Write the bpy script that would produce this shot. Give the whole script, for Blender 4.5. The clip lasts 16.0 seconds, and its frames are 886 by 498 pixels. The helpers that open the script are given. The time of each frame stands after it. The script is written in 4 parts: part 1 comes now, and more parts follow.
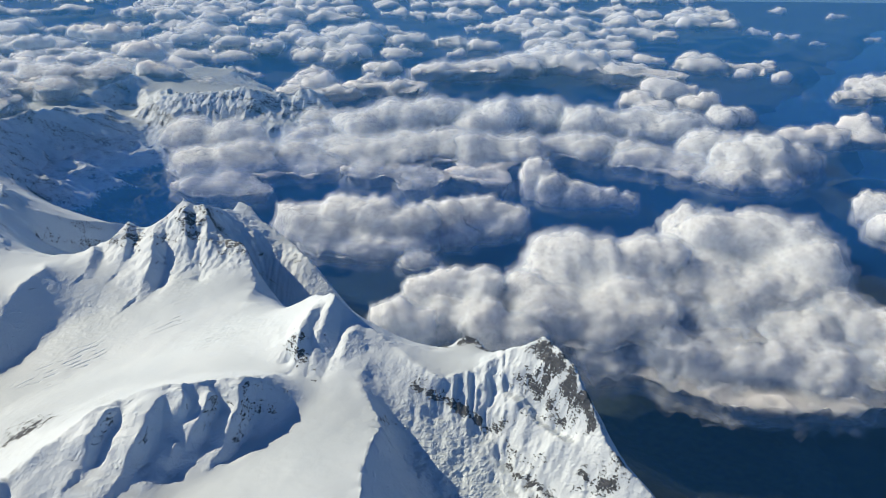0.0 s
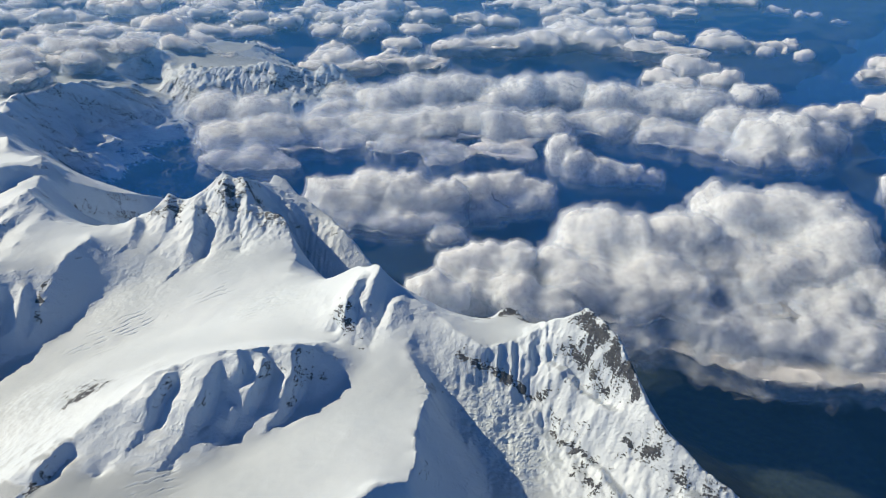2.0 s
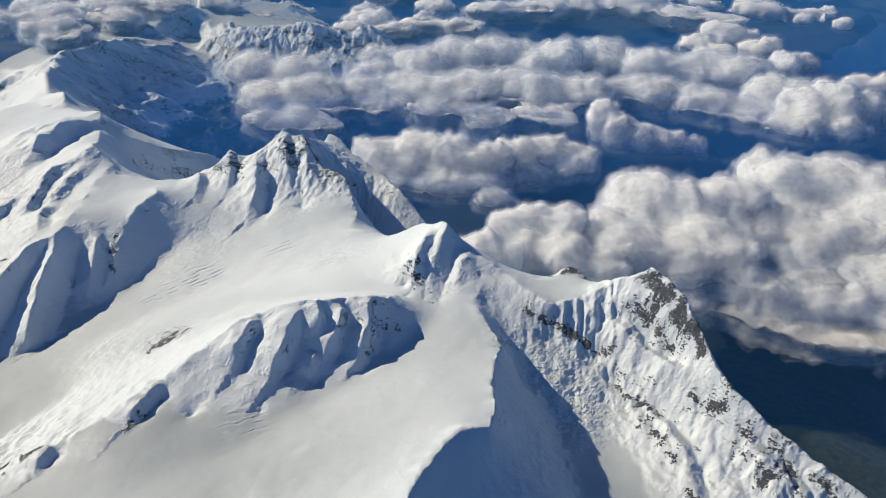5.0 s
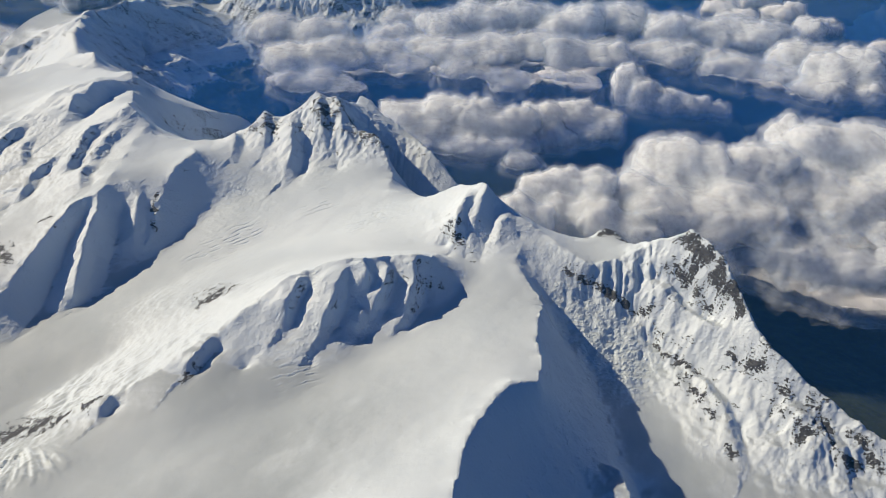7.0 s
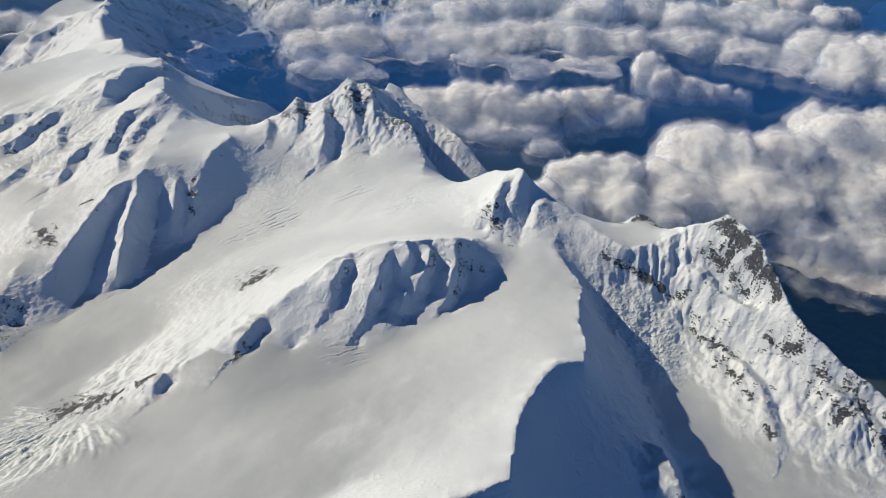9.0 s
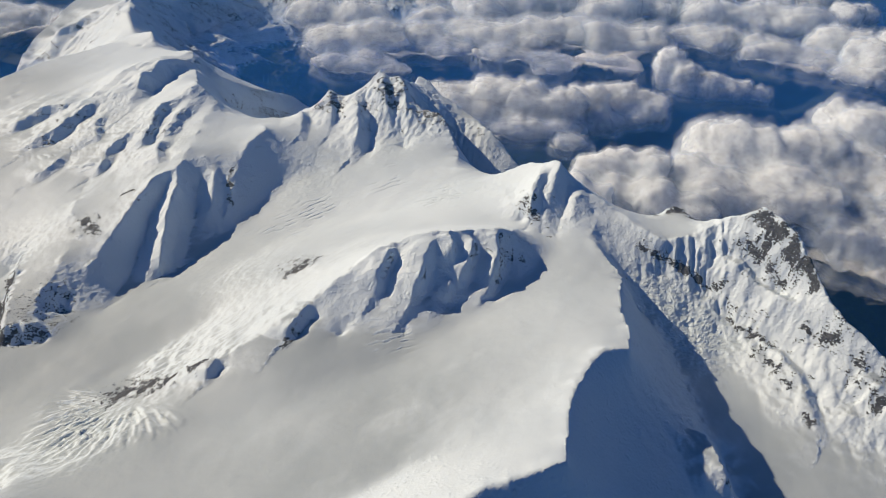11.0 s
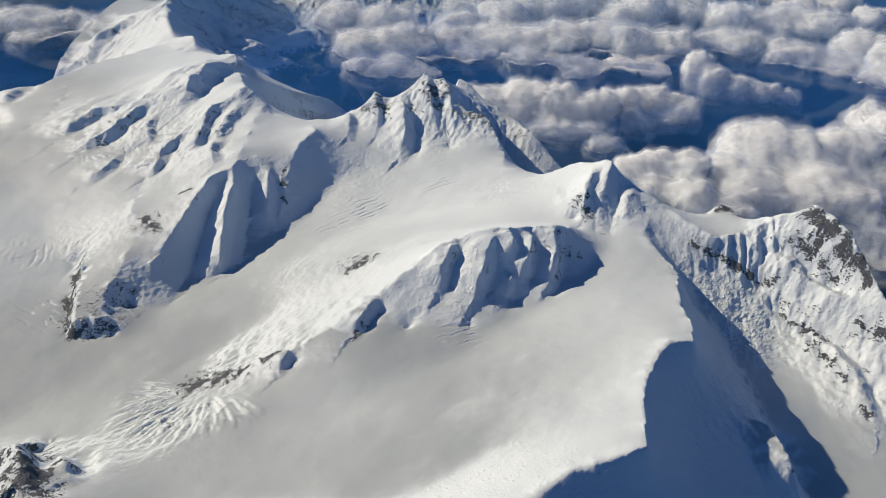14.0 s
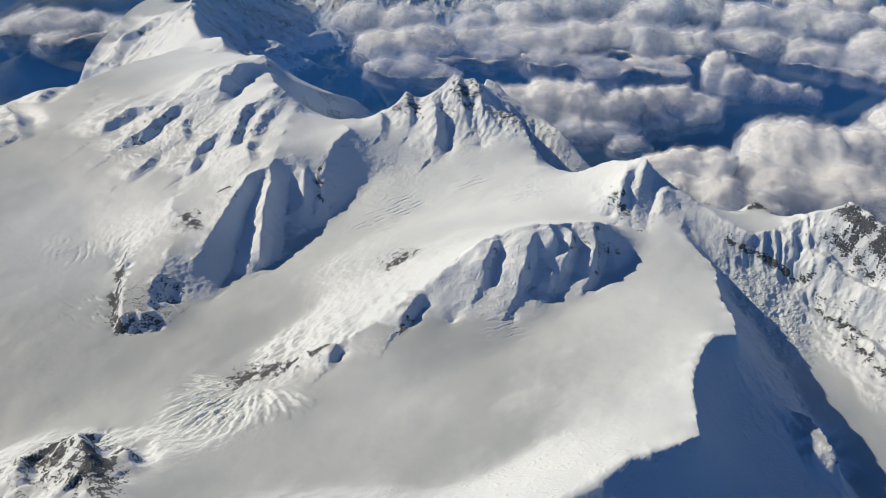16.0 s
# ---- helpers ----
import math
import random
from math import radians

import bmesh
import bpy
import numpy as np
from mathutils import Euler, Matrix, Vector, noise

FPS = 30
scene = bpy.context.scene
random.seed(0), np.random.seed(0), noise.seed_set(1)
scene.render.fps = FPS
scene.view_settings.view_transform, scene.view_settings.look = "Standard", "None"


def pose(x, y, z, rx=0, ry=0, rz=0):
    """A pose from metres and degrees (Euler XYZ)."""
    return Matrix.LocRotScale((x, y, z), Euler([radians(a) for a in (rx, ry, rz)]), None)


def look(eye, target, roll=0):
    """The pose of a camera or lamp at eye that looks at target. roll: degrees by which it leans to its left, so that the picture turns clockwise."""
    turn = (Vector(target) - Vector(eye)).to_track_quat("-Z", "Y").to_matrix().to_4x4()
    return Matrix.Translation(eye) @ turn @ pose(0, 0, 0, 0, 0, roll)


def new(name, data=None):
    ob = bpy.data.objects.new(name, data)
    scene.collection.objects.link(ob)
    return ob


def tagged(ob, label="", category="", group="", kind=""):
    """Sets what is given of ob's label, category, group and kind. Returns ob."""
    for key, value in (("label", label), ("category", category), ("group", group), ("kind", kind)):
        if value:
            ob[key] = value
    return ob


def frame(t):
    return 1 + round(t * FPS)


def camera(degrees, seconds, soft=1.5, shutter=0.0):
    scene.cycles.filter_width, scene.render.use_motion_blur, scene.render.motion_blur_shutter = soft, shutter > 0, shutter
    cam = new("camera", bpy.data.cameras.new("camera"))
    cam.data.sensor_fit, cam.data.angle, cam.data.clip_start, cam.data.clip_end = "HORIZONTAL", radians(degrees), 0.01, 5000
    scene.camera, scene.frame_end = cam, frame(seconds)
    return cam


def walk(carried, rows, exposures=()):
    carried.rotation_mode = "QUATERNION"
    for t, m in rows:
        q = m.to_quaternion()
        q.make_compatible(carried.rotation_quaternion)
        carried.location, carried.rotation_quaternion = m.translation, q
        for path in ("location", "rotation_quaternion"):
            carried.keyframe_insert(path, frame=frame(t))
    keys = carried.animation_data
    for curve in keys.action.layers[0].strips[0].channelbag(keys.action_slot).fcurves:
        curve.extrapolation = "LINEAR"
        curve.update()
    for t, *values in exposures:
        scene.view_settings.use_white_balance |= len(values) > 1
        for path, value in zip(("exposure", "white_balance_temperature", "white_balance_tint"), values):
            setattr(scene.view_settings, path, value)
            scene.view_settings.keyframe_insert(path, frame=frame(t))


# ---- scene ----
cam = camera(58.2, 16.0, soft=0.6)
METRES, TILT, LEAN, TURN = 153.28, -28.439, -2.673, 3.342
START = (70.40, -363.60, 373.40)
ROWS = [
    (0.0, 0.0, 0.0, 0.0, 0.34, 6.89, 2.85),
    (0.5, -0.0287, -0.0099, -0.0045, 0.4, 6.4, 2.68),
    (1.0, -0.0575, -0.021, -0.0093, 0.5, 6.04, 2.55),
    (1.5, -0.0863, -0.0331, -0.0138, 0.7, 5.68, 2.42),
    (2.0, -0.115, -0.0447, -0.0178, 0.95, 5.32, 2.28),
    (2.5, -0.1435, -0.0556, -0.0221, 1.15, 5.03, 2.1),
    (3.0, -0.1728, -0.0671, -0.0267, 1.32, 4.81, 1.89),
    (3.5, -0.2014, -0.0787, -0.0311, 1.52, 4.56, 1.68),
    (4.0, -0.2304, -0.0904, -0.0357, 1.71, 4.18, 1.47),
    (6.5, -0.3736, -0.1483, -0.0606, 2.32, 0.86, 0.71),
    (7.0, -0.4019, -0.1592, -0.0666, 2.44, 0.49, 0.59),
    (7.5, -0.4317, -0.1706, -0.0702, 2.51, 0.22, 0.51),
    (8.0, -0.4598, -0.1832, -0.0759, 2.59, 0.04, 0.45),
    (8.5, -0.4883, -0.1938, -0.0806, 2.66, -0.11, 0.38),
    (9.0, -0.5169, -0.2062, -0.0856, 2.72, -0.24, 0.31),
    (11.5, -0.6587, -0.2659, -0.1088, 3.21, -0.55, -0.05),
    (12.0, -0.6872, -0.2782, -0.1143, 3.29, -0.43, -0.08),
    (12.5, -0.7157, -0.2903, -0.1188, 3.34, -0.34, -0.06),
    (13.0, -0.7439, -0.3025, -0.1239, 3.36, -0.25, -0.04),
    (13.5, -0.7723, -0.315, -0.1281, 3.43, -0.2, -0.04),
    (14.0, -0.8004, -0.3272, -0.1334, 3.56, -0.14, -0.05),
    (14.5, -0.8293, -0.3382, -0.1374, 3.68, -0.15, -0.05),
    (15.0, -0.8593, -0.3522, -0.1428, 3.78, -0.14, -0.04),
    (15.5, -0.8851, -0.3638, -0.1489, 3.88, -0.08, -0.05),
    (16.0, -0.913, -0.3767, -0.1528, 3.99, 0.0, -0.06),
]
walk(cam, [(t, pose(*START, TILT, LEAN, TURN) @ pose(METRES * x, METRES * y, METRES * z, 90 + pitch, roll, yaw)) for t, x, y, z, yaw, pitch, roll in ROWS], [(0.0, 0.23, 6040, 8), (4.0, 0.18, 6190, 10), (9.0, 0.01, 6320, 11.5), (16.0, 0.02, 6320, 12)])

# ---- light ----
SUN_SIDE, SUN_HEIGHT = radians(-69), radians(35)     # from +y towards +x; above the horizon
world = bpy.data.worlds.new("world")
scene.world = world
scene.cycles.transparent_max_bounces = 56
world.use_nodes = True
sky = world.node_tree.nodes.new("ShaderNodeTexSky")
sky.sky_type, sky.sun_disc = "NISHITA", False
sky.sun_elevation, sky.sun_rotation = SUN_HEIGHT, SUN_SIDE
sky.altitude, sky.air_density, sky.dust_density, sky.ozone_density = 3500, 1.0, 0.0, 10.0
world.node_tree.nodes["Background"].inputs["Strength"].default_value = 0.06
world.node_tree.links.new(sky.outputs[0], world.node_tree.nodes["Background"].inputs["Color"])
sun = new("sun", bpy.data.lights.new("sun", "SUN"))
sun.data.energy, sun.data.angle, sun.data.color = 5.0, radians(0.6), (1.0, 0.82, 0.56)
sun_way = Vector((math.sin(SUN_SIDE) * math.cos(SUN_HEIGHT), math.cos(SUN_SIDE) * math.cos(SUN_HEIGHT), math.sin(SUN_HEIGHT)))
sun.matrix_world = look(sun_way * 900, (0, 0, 0))


# ---- materials ----
def material(name):
    m = bpy.data.materials.new(name)
    m.use_nodes = True
    return m, m.node_tree.nodes, m.node_tree.links, m.node_tree.nodes["Principled BSDF"]


def noise_node(nodes, links, coords, scale, detail=4.0, rough=0.55):
    n = nodes.new("ShaderNodeTexNoise")
    n.inputs["Scale"].default_value, n.inputs["Detail"].default_value, n.inputs["Roughness"].default_value = scale, detail, rough
    links.new(coords, n.inputs["Vector"])
    return n.outputs["Fac"]


def ramp(nodes, links, value, stops):
    r = nodes.new("ShaderNodeValToRGB")
    e = r.color_ramp.elements
    while len(e) < len(stops):
        e.new(0.5)
    for i, (p, c) in enumerate(stops):
        e[i].position, e[i].color = p, (*c, 1)
    links.new(value, r.inputs["Fac"])
    return r.outputs["Color"]


def maths(nodes, links, op, a, b):
    n = nodes.new("ShaderNodeMath")
    n.operation = op
    for i, v in enumerate((a, b)):
        if isinstance(v, (int, float)):
            n.inputs[i].default_value = v
        else:
            links.new(v, n.inputs[i])
    return n.outputs[0]


def mixed(nodes, links, fac, a, b):
    n = nodes.new("ShaderNodeMix")
    n.data_type = "RGBA"
    for socket, v in ((n.inputs["Factor"], fac), (n.inputs["A"], a), (n.inputs["B"], b)):
        if isinstance(v, tuple):
            socket.default_value = (*v, 1)
        elif isinstance(v, (int, float)):
            socket.default_value = v
        else:
            links.new(v, socket)
    return n.outputs["Result"]


def bumped(nodes, links, height, strength, distance, before=None):
    n = nodes.new("ShaderNodeBump")
    n.inputs["Strength"].default_value, n.inputs["Distance"].default_value = strength, distance
    links.new(height, n.inputs["Height"])
    if before is not None:
        links.new(before, n.inputs["Normal"])
    return n.outputs["Normal"]


def ridged_node(nodes, links, coords, scale, detail=5.0):
    n = nodes.new("ShaderNodeTexNoise")
    n.noise_type = "RIDGED_MULTIFRACTAL"
    n.inputs["Scale"].default_value, n.inputs["Detail"].default_value = scale, detail
    links.new(coords, n.inputs["Vector"])
    return n.outputs["Fac"]


def attribute(nodes, name):
    n = nodes.new("ShaderNodeAttribute")
    n.attribute_name = name
    return n.outputs["Fac"]


def clipped(nodes, links, value, start, gain):
    """0 below start, rising by gain to 1."""
    v = maths(nodes, links, "MULTIPLY", maths(nodes, links, "SUBTRACT", value, start), gain)
    return maths(nodes, links, "MINIMUM", maths(nodes, links, "MAXIMUM", v, 0.0), 1.0)


def alpine():
    """Snow; rock where the attribute 'rock' is high, broken ice by 'ice', woods by 'wood'; flat snow is greyed in its
    colour to imitate veiled light.
    """
    m, nodes, links, bsdf = material("alpine_snow_and_rock")
    where = nodes.new("ShaderNodeNewGeometry").outputs["Position"]
    rock, ice, wood, dimmed = (attribute(nodes, n) for n in ("rock", "ice", "wood", "dimmed"))
    tiny, fine, mid, wide = (noise_node(nodes, links, where, s, 6, 0.6) for s in (2.6, 0.9, 0.22, 0.03))
    strata = nodes.new("ShaderNodeMapping")
    strata.inputs["Rotation"].default_value = (0.35, 0.2, 0.0)
    strata.inputs["Scale"].default_value = (0.3, 0.3, 1.5)
    links.new(where, strata.inputs["Vector"])
    layers = noise_node(nodes, links, strata.outputs[0], 0.9, 8, 0.7)
    crags = maths(nodes, links, "MULTIPLY", ridged_node(nodes, links, where, 0.45, 6), clipped(nodes, links, mid, 0.42, 4.0))
    stone = ramp(nodes, links, layers, [(0.3, (0.030, 0.035, 0.046)), (0.52, (0.078, 0.086, 0.102)), (0.72, (0.18, 0.19, 0.21))])
    fresh = ramp(nodes, links, wide, [(0.3, (0.59, 0.685, 0.785)), (0.7, (0.655, 0.745, 0.835))])
    # greyer snow colour that imitates veiled, dimmer light on the flats
    snow = mixed(nodes, links, dimmed, fresh, ramp(nodes, links, wide, [(0.3, (0.315, 0.37, 0.425)), (0.7, (0.365, 0.42, 0.475))]))
    speck = maths(nodes, links, "ADD", maths(nodes, links, "MULTIPLY", fine, 0.9), maths(nodes, links, "MULTIPLY", layers, 0.9))
    speck = maths(nodes, links, "ADD", speck, maths(nodes, links, "MULTIPLY", mid, 0.5))
    some = clipped(nodes, links, rock, 0.03, 6.0)
    bare = clipped(nodes, links, maths(nodes, links, "ADD", rock, maths(nodes, links, "MULTIPLY", maths(nodes, links, "MULTIPLY", maths(nodes, links, "SUBTRACT", speck, 1.17), 2.7), some)), 0.45, 6.0)
    green = ramp(nodes, links, mid, [(0.35, (0.015, 0.028, 0.030)), (0.65, (0.035, 0.050, 0.048))])
    low = clipped(nodes, links, maths(nodes, links, "ADD", wood, maths(nodes, links, "SUBTRACT", mid, 0.5)), 0.45, 6.0)
    seracs = maths(nodes, links, "MULTIPLY", ridged_node(nodes, links, where, 0.55, 4), ice)
    blue = mixed(nodes, links, maths(nodes, links, "MULTIPLY", ice, 0.3), snow, (0.55, 0.66, 0.72))
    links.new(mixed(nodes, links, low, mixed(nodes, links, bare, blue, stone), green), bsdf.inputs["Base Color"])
    links.new(maths(nodes, links, "ADD", maths(nodes, links, "MULTIPLY", bare, 0.25), 0.6), bsdf.inputs["Roughness"])
    bsdf.inputs["Specular IOR Level"].default_value = 0.2
    rough = attribute(nodes, "rough")
    grain = bumped(nodes, links, tiny, 0.15, 0.25)
    # thin broken cracks and wind crust in patches on the snow
    flow = nodes.new("ShaderNodeMapping")
    flow.inputs["Rotation"].default_value, flow.inputs["Scale"].default_value = (0, 0, 0.9), (0.35, 1.0, 0.35)
    links.new(where, flow.inputs["Vector"])
    crack = clipped(nodes, links, ridged_node(nodes, links, flow.outputs[0], 0.3, 3), 0.62, 2.5)
    patch = clipped(nodes, links, noise_node(nodes, links, where, 0.05, 5, 0.6), 0.52, 9.0)
    grain = bumped(nodes, links, maths(nodes, links, "MULTIPLY", crack, patch), 0.25, 0.3, grain)
    grain = bumped(nodes, links, maths(nodes, links, "MULTIPLY", fine, maths(nodes, links, "ADD", rough, 0.05)), 0.45, 1.0, grain)
    grain = bumped(nodes, links, maths(nodes, links, "MULTIPLY", crags, rough), 0.85, 1.4, grain)
    grain = bumped(nodes, links, seracs, 0.9, 0.7, grain)
    links.new(bumped(nodes, links, maths(nodes, links, "MULTIPLY", bare, layers), 0.8, 1.2, grain), bsdf.inputs["Normal"])
    return m


def lowland():
    m, nodes, links, bsdf = material("forest_and_meadow")
    where = nodes.new("ShaderNodeNewGeometry").outputs["Position"]
    wide, mid = noise_node(nodes, links, where, 0.006, 6, 0.6), noise_node(nodes, links, where, 0.05, 6, 0.65)
    woods = ramp(nodes, links, mid, [(0.35, (0.012, 0.026, 0.030)), (0.6, (0.022, 0.042, 0.040))])
    fields = ramp(nodes, links, mid, [(0.35, (0.030, 0.055, 0.045)), (0.65, (0.055, 0.075, 0.060))])
    links.new(mixed(nodes, links, ramp(nodes, links, wide, [(0.5, (0, 0, 0)), (0.62, (1, 1, 1))]), woods, fields), bsdf.inputs["Base Color"])
    bsdf.inputs["Roughness"].default_value = 0.9
    return m


def water():
    m, nodes, links, bsdf = material("lake_water")
    where = nodes.new("ShaderNodeNewGeometry").outputs["Position"]
    links.new(ramp(nodes, links, noise_node(nodes, links, where, 0.01), [(0.3, (0.008, 0.03, 0.05)), (0.7, (0.012, 0.045, 0.07))]), bsdf.inputs["Base Color"])
    bsdf.inputs["Roughness"].default_value = 0.12
    return m


def vapour(name, cover, ragged, scale):
    """Cloud: white and matt; cover is how much of what lies behind it hides, thinned by a ragged noise."""
    m, nodes, links, bsdf = material(name)
    where = nodes.new("ShaderNodeNewGeometry").outputs["Position"]
    nodes.remove(bsdf)
    white = nodes.new("ShaderNodeBsdfDiffuse")
    white.inputs["Color"].default_value, white.inputs["Roughness"].default_value = (0.80, 0.86, 0.935, 1), 1.0
    out = nodes["Material Output"].inputs["Surface"]
    soft = noise_node(nodes, links, where, scale * 1.7, 8, 0.6)
    links.new(bumped(nodes, links, soft, 0.2, 2.0), white.inputs["Normal"])
    if cover >= 1:
        deep = nodes.new("ShaderNodeSubsurfaceScattering")
        deep.inputs["Color"].default_value, deep.inputs["Scale"].default_value = (0.855, 0.90, 0.955, 1), 80.0
        deep.inputs["Radius"].default_value = (1, 1, 1)
        lumps = noise_node(nodes, links, where, 0.28, 7, 0.6)
        links.new(bumped(nodes, links, lumps, 0.3, 3.0), deep.inputs["Normal"])
        half = nodes.new("ShaderNodeMixShader")
        half.inputs[0].default_value = 0.88
        links.new(bumped(nodes, links, lumps, 0.4, 3.0), white.inputs["Normal"])
        links.new(white.outputs[0], half.inputs[1])
        links.new(deep.outputs[0], half.inputs[2])
        links.new(half.outputs[0], out)
        return m
    clear, both = nodes.new("ShaderNodeBsdfTransparent"), nodes.new("ShaderNodeMixShader")
    thin = ramp(nodes, links, noise_node(nodes, links, where, scale, 6, 0.6), [(0.5 - ragged, (0, 0, 0)), (0.5 + ragged, (cover,) * 3)])
    through_, lit = nodes.new("ShaderNodeBsdfTranslucent"), nodes.new("ShaderNodeMixShader")
    through_.inputs["Color"].default_value, lit.inputs[0].default_value = (0.80, 0.86, 0.935, 1), 0.5
    links.new(white.outputs[0], lit.inputs[1])
    links.new(through_.outputs[0], lit.inputs[2])
    links.new(thin, both.inputs[0])
    links.new(clear.outputs[0], both.inputs[1])
    links.new(lit.outputs[0], both.inputs[2])
    links.new(both.outputs[0], out)
    return m


def airlight_tint(name, tone, near, far, start, end):
    """A see-through sheet painted blue to stand in for airlight, denser with distance."""
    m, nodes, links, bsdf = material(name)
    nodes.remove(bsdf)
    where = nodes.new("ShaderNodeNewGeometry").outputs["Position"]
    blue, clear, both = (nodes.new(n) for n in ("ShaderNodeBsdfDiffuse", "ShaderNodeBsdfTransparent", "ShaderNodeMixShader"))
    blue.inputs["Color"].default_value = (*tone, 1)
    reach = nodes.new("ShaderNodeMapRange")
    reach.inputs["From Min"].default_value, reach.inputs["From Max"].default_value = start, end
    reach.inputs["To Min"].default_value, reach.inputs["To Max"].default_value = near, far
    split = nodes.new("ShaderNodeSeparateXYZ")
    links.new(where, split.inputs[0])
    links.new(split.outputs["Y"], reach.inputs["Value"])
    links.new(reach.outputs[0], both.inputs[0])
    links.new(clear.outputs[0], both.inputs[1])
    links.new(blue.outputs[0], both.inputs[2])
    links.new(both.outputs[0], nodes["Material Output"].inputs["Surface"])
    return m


SNOW, LOWLAND, WATER = alpine(), lowland(), water()
# blue airlight put into the colour of see-through sheets, stronger far off
VALLEY_TINT, UPPER_TINT = airlight_tint("valley_haze_tint", (0.03, 0.19, 0.72), 0.012, 0.085, 70, 420), airlight_tint("upper_haze_tint", (0.10, 0.42, 0.97), 0.0, 0.12, 200, 1300)
PEAK_TINT = airlight_tint("peak_haze_tint", (0.10, 0.42, 0.97), 0.02, 0.08, -250, 900)
CLOUD = vapour("cloud_heart", 1, 0, 0.05)
SHELLS = [vapour("cloud_shell", c, 0.22, s) for c, s in ((0.26, 0.16), (0.24, 0.19), (0.2, 0.22), (0.15, 0.25), (0.1, 0.28))]


# ---- noise ----
LATTICE = np.random.RandomState(7).rand(256, 256)
CUBE = np.random.RandomState(9).rand(64, 64, 64)


def value2(x, y):
    xi, yi = np.floor(x).astype(int), np.floor(y).astype(int)
    u, v = x - xi, y - yi
    u, v = u * u * u * (u * (6 * u - 15) + 10), v * v * v * (v * (6 * v - 15) + 10)
    a, b, c, d = xi & 255, (xi + 1) & 255, yi & 255, (yi + 1) & 255
    return (LATTICE[a, c] * (1 - u) + LATTICE[b, c] * u) * (1 - v) + (LATTICE[a, d] * (1 - u) + LATTICE[b, d] * u) * v


def fractal2(x, y, octaves, ridged=False):
    """About -1 to 1; ridged: sharp crests."""
    total, weight, gain = 0, 0, 1.0
    for k in range(octaves):
        n = 2 * value2(x + 17.3 * k, y - 9.1 * k) - 1
        total, weight = total + gain * (1 - 2.2 * np.abs(n) if ridged else n), weight + gain
        x, y, gain = 1.62 * x - 1.18 * y, 1.18 * x + 1.62 * y, gain * 0.5
    return total / weight


def value3(p):
    i = np.floor(p).astype(int)
    f = p - i
    f = f * f * (3 - 2 * f)
    i0, i1 = i & 63, (i + 1) & 63
    out = 0
    for dx, ix in ((1 - f[:, 0], i0[:, 0]), (f[:, 0], i1[:, 0])):
        for dy, iy in ((1 - f[:, 1], i0[:, 1]), (f[:, 1], i1[:, 1])):
            for dz, iz in ((1 - f[:, 2], i0[:, 2]), (f[:, 2], i1[:, 2])):
                out = out + dx * dy * dz * CUBE[ix, iy, iz]
    return out


def facets(x, y, octaves):
    """Broken rock: hollows whose flanks meet in sharp straight edges, about -1 to 1."""
    total, weight, gain = 0, 0, 1.0
    for k in range(octaves):
        xi, yi = np.floor(x).astype(int), np.floor(y).astype(int)
        best = np.full(x.shape, 9.0)
        for dx in (-1, 0, 1):
            for dy in (-1, 0, 1):
                a, b = (xi + dx + 31 * k) & 255, (yi + dy + 57 * k) & 255
                best = np.minimum(best, (xi + dx + LATTICE[a, b] - x) ** 2 + (yi + dy + LATTICE[b, a - 128] - y) ** 2)
        total, weight = total + gain * (2.4 * np.sqrt(best) - 1.1), weight + gain
        x, y, gain = 1.75 * x - 1.3 * y, 1.3 * x + 1.75 * y, gain * 0.45
    return total / weight


def step(a, b, v):
    v = np.clip((v - a) / (b - a), 0, 1)
    return v * v * (3 - 2 * v)


# ---- the massif: its crests, spurs, glacier floors and feet; x north, y west, one unit is twenty metres ----
LINES = []


def line(*points):
    LINES.append(np.array(points, float))


# main crest from the far western heads to the highest double-headed peak
line((-540, 440, 140), (-460, 385, 176), (-408, 340, 191), (-380, 290, 185), (-350, 265, 195), (-340, 245, 187), (-310, 224, 190), (-293, 214, 193),
     (-285, 195, 188), (-266, 150, 190), (-252, 118, 199), (-236, 110, 190), (-227, 101, 184), (-205, 99, 181), (-180, 106, 181), (-173, 114, 186),
     (-164, 108, 187), (-158, 125, 196.5), (-146, 122, 192), (-138, 121.5, 195), (-131, 131, 201), (-123.5, 139, 208))
# its north-eastern shoulder, running down into the cloud
line((-109, 133.5, 206.5), (-106, 158, 196), (-104, 180, 187), (-103, 193, 189.5), (-93, 188, 186.5), (-85, 178, 181), (-64, 163, 173), (-45, 141, 168), (-25, 125, 152), (0, 112, 128), (25, 108, 105))
# spur to the snow saddle, and the saddle
line((-123.5, 139, 208), (-116, 135, 204.5), (-109, 133.5, 206.5), (-100, 122, 198), (-90, 112, 191.5), (-75, 104, 190), (-70, 97.5, 184.5), (-62, 77, 176), (-60.5, 47, 176), (-34, 40, 176), (-19, 33, 187), (-5, 9, 200), (0, 1, 205))
line((-158, 125, 196.5), (-149, 112, 188), (-145, 101, 183), (-138, 82, 175), (-132, 66, 170.5))
line((-109, 133.5, 206.5), (-106, 112, 190), (-102, 93.5, 179), (-98, 80, 174))
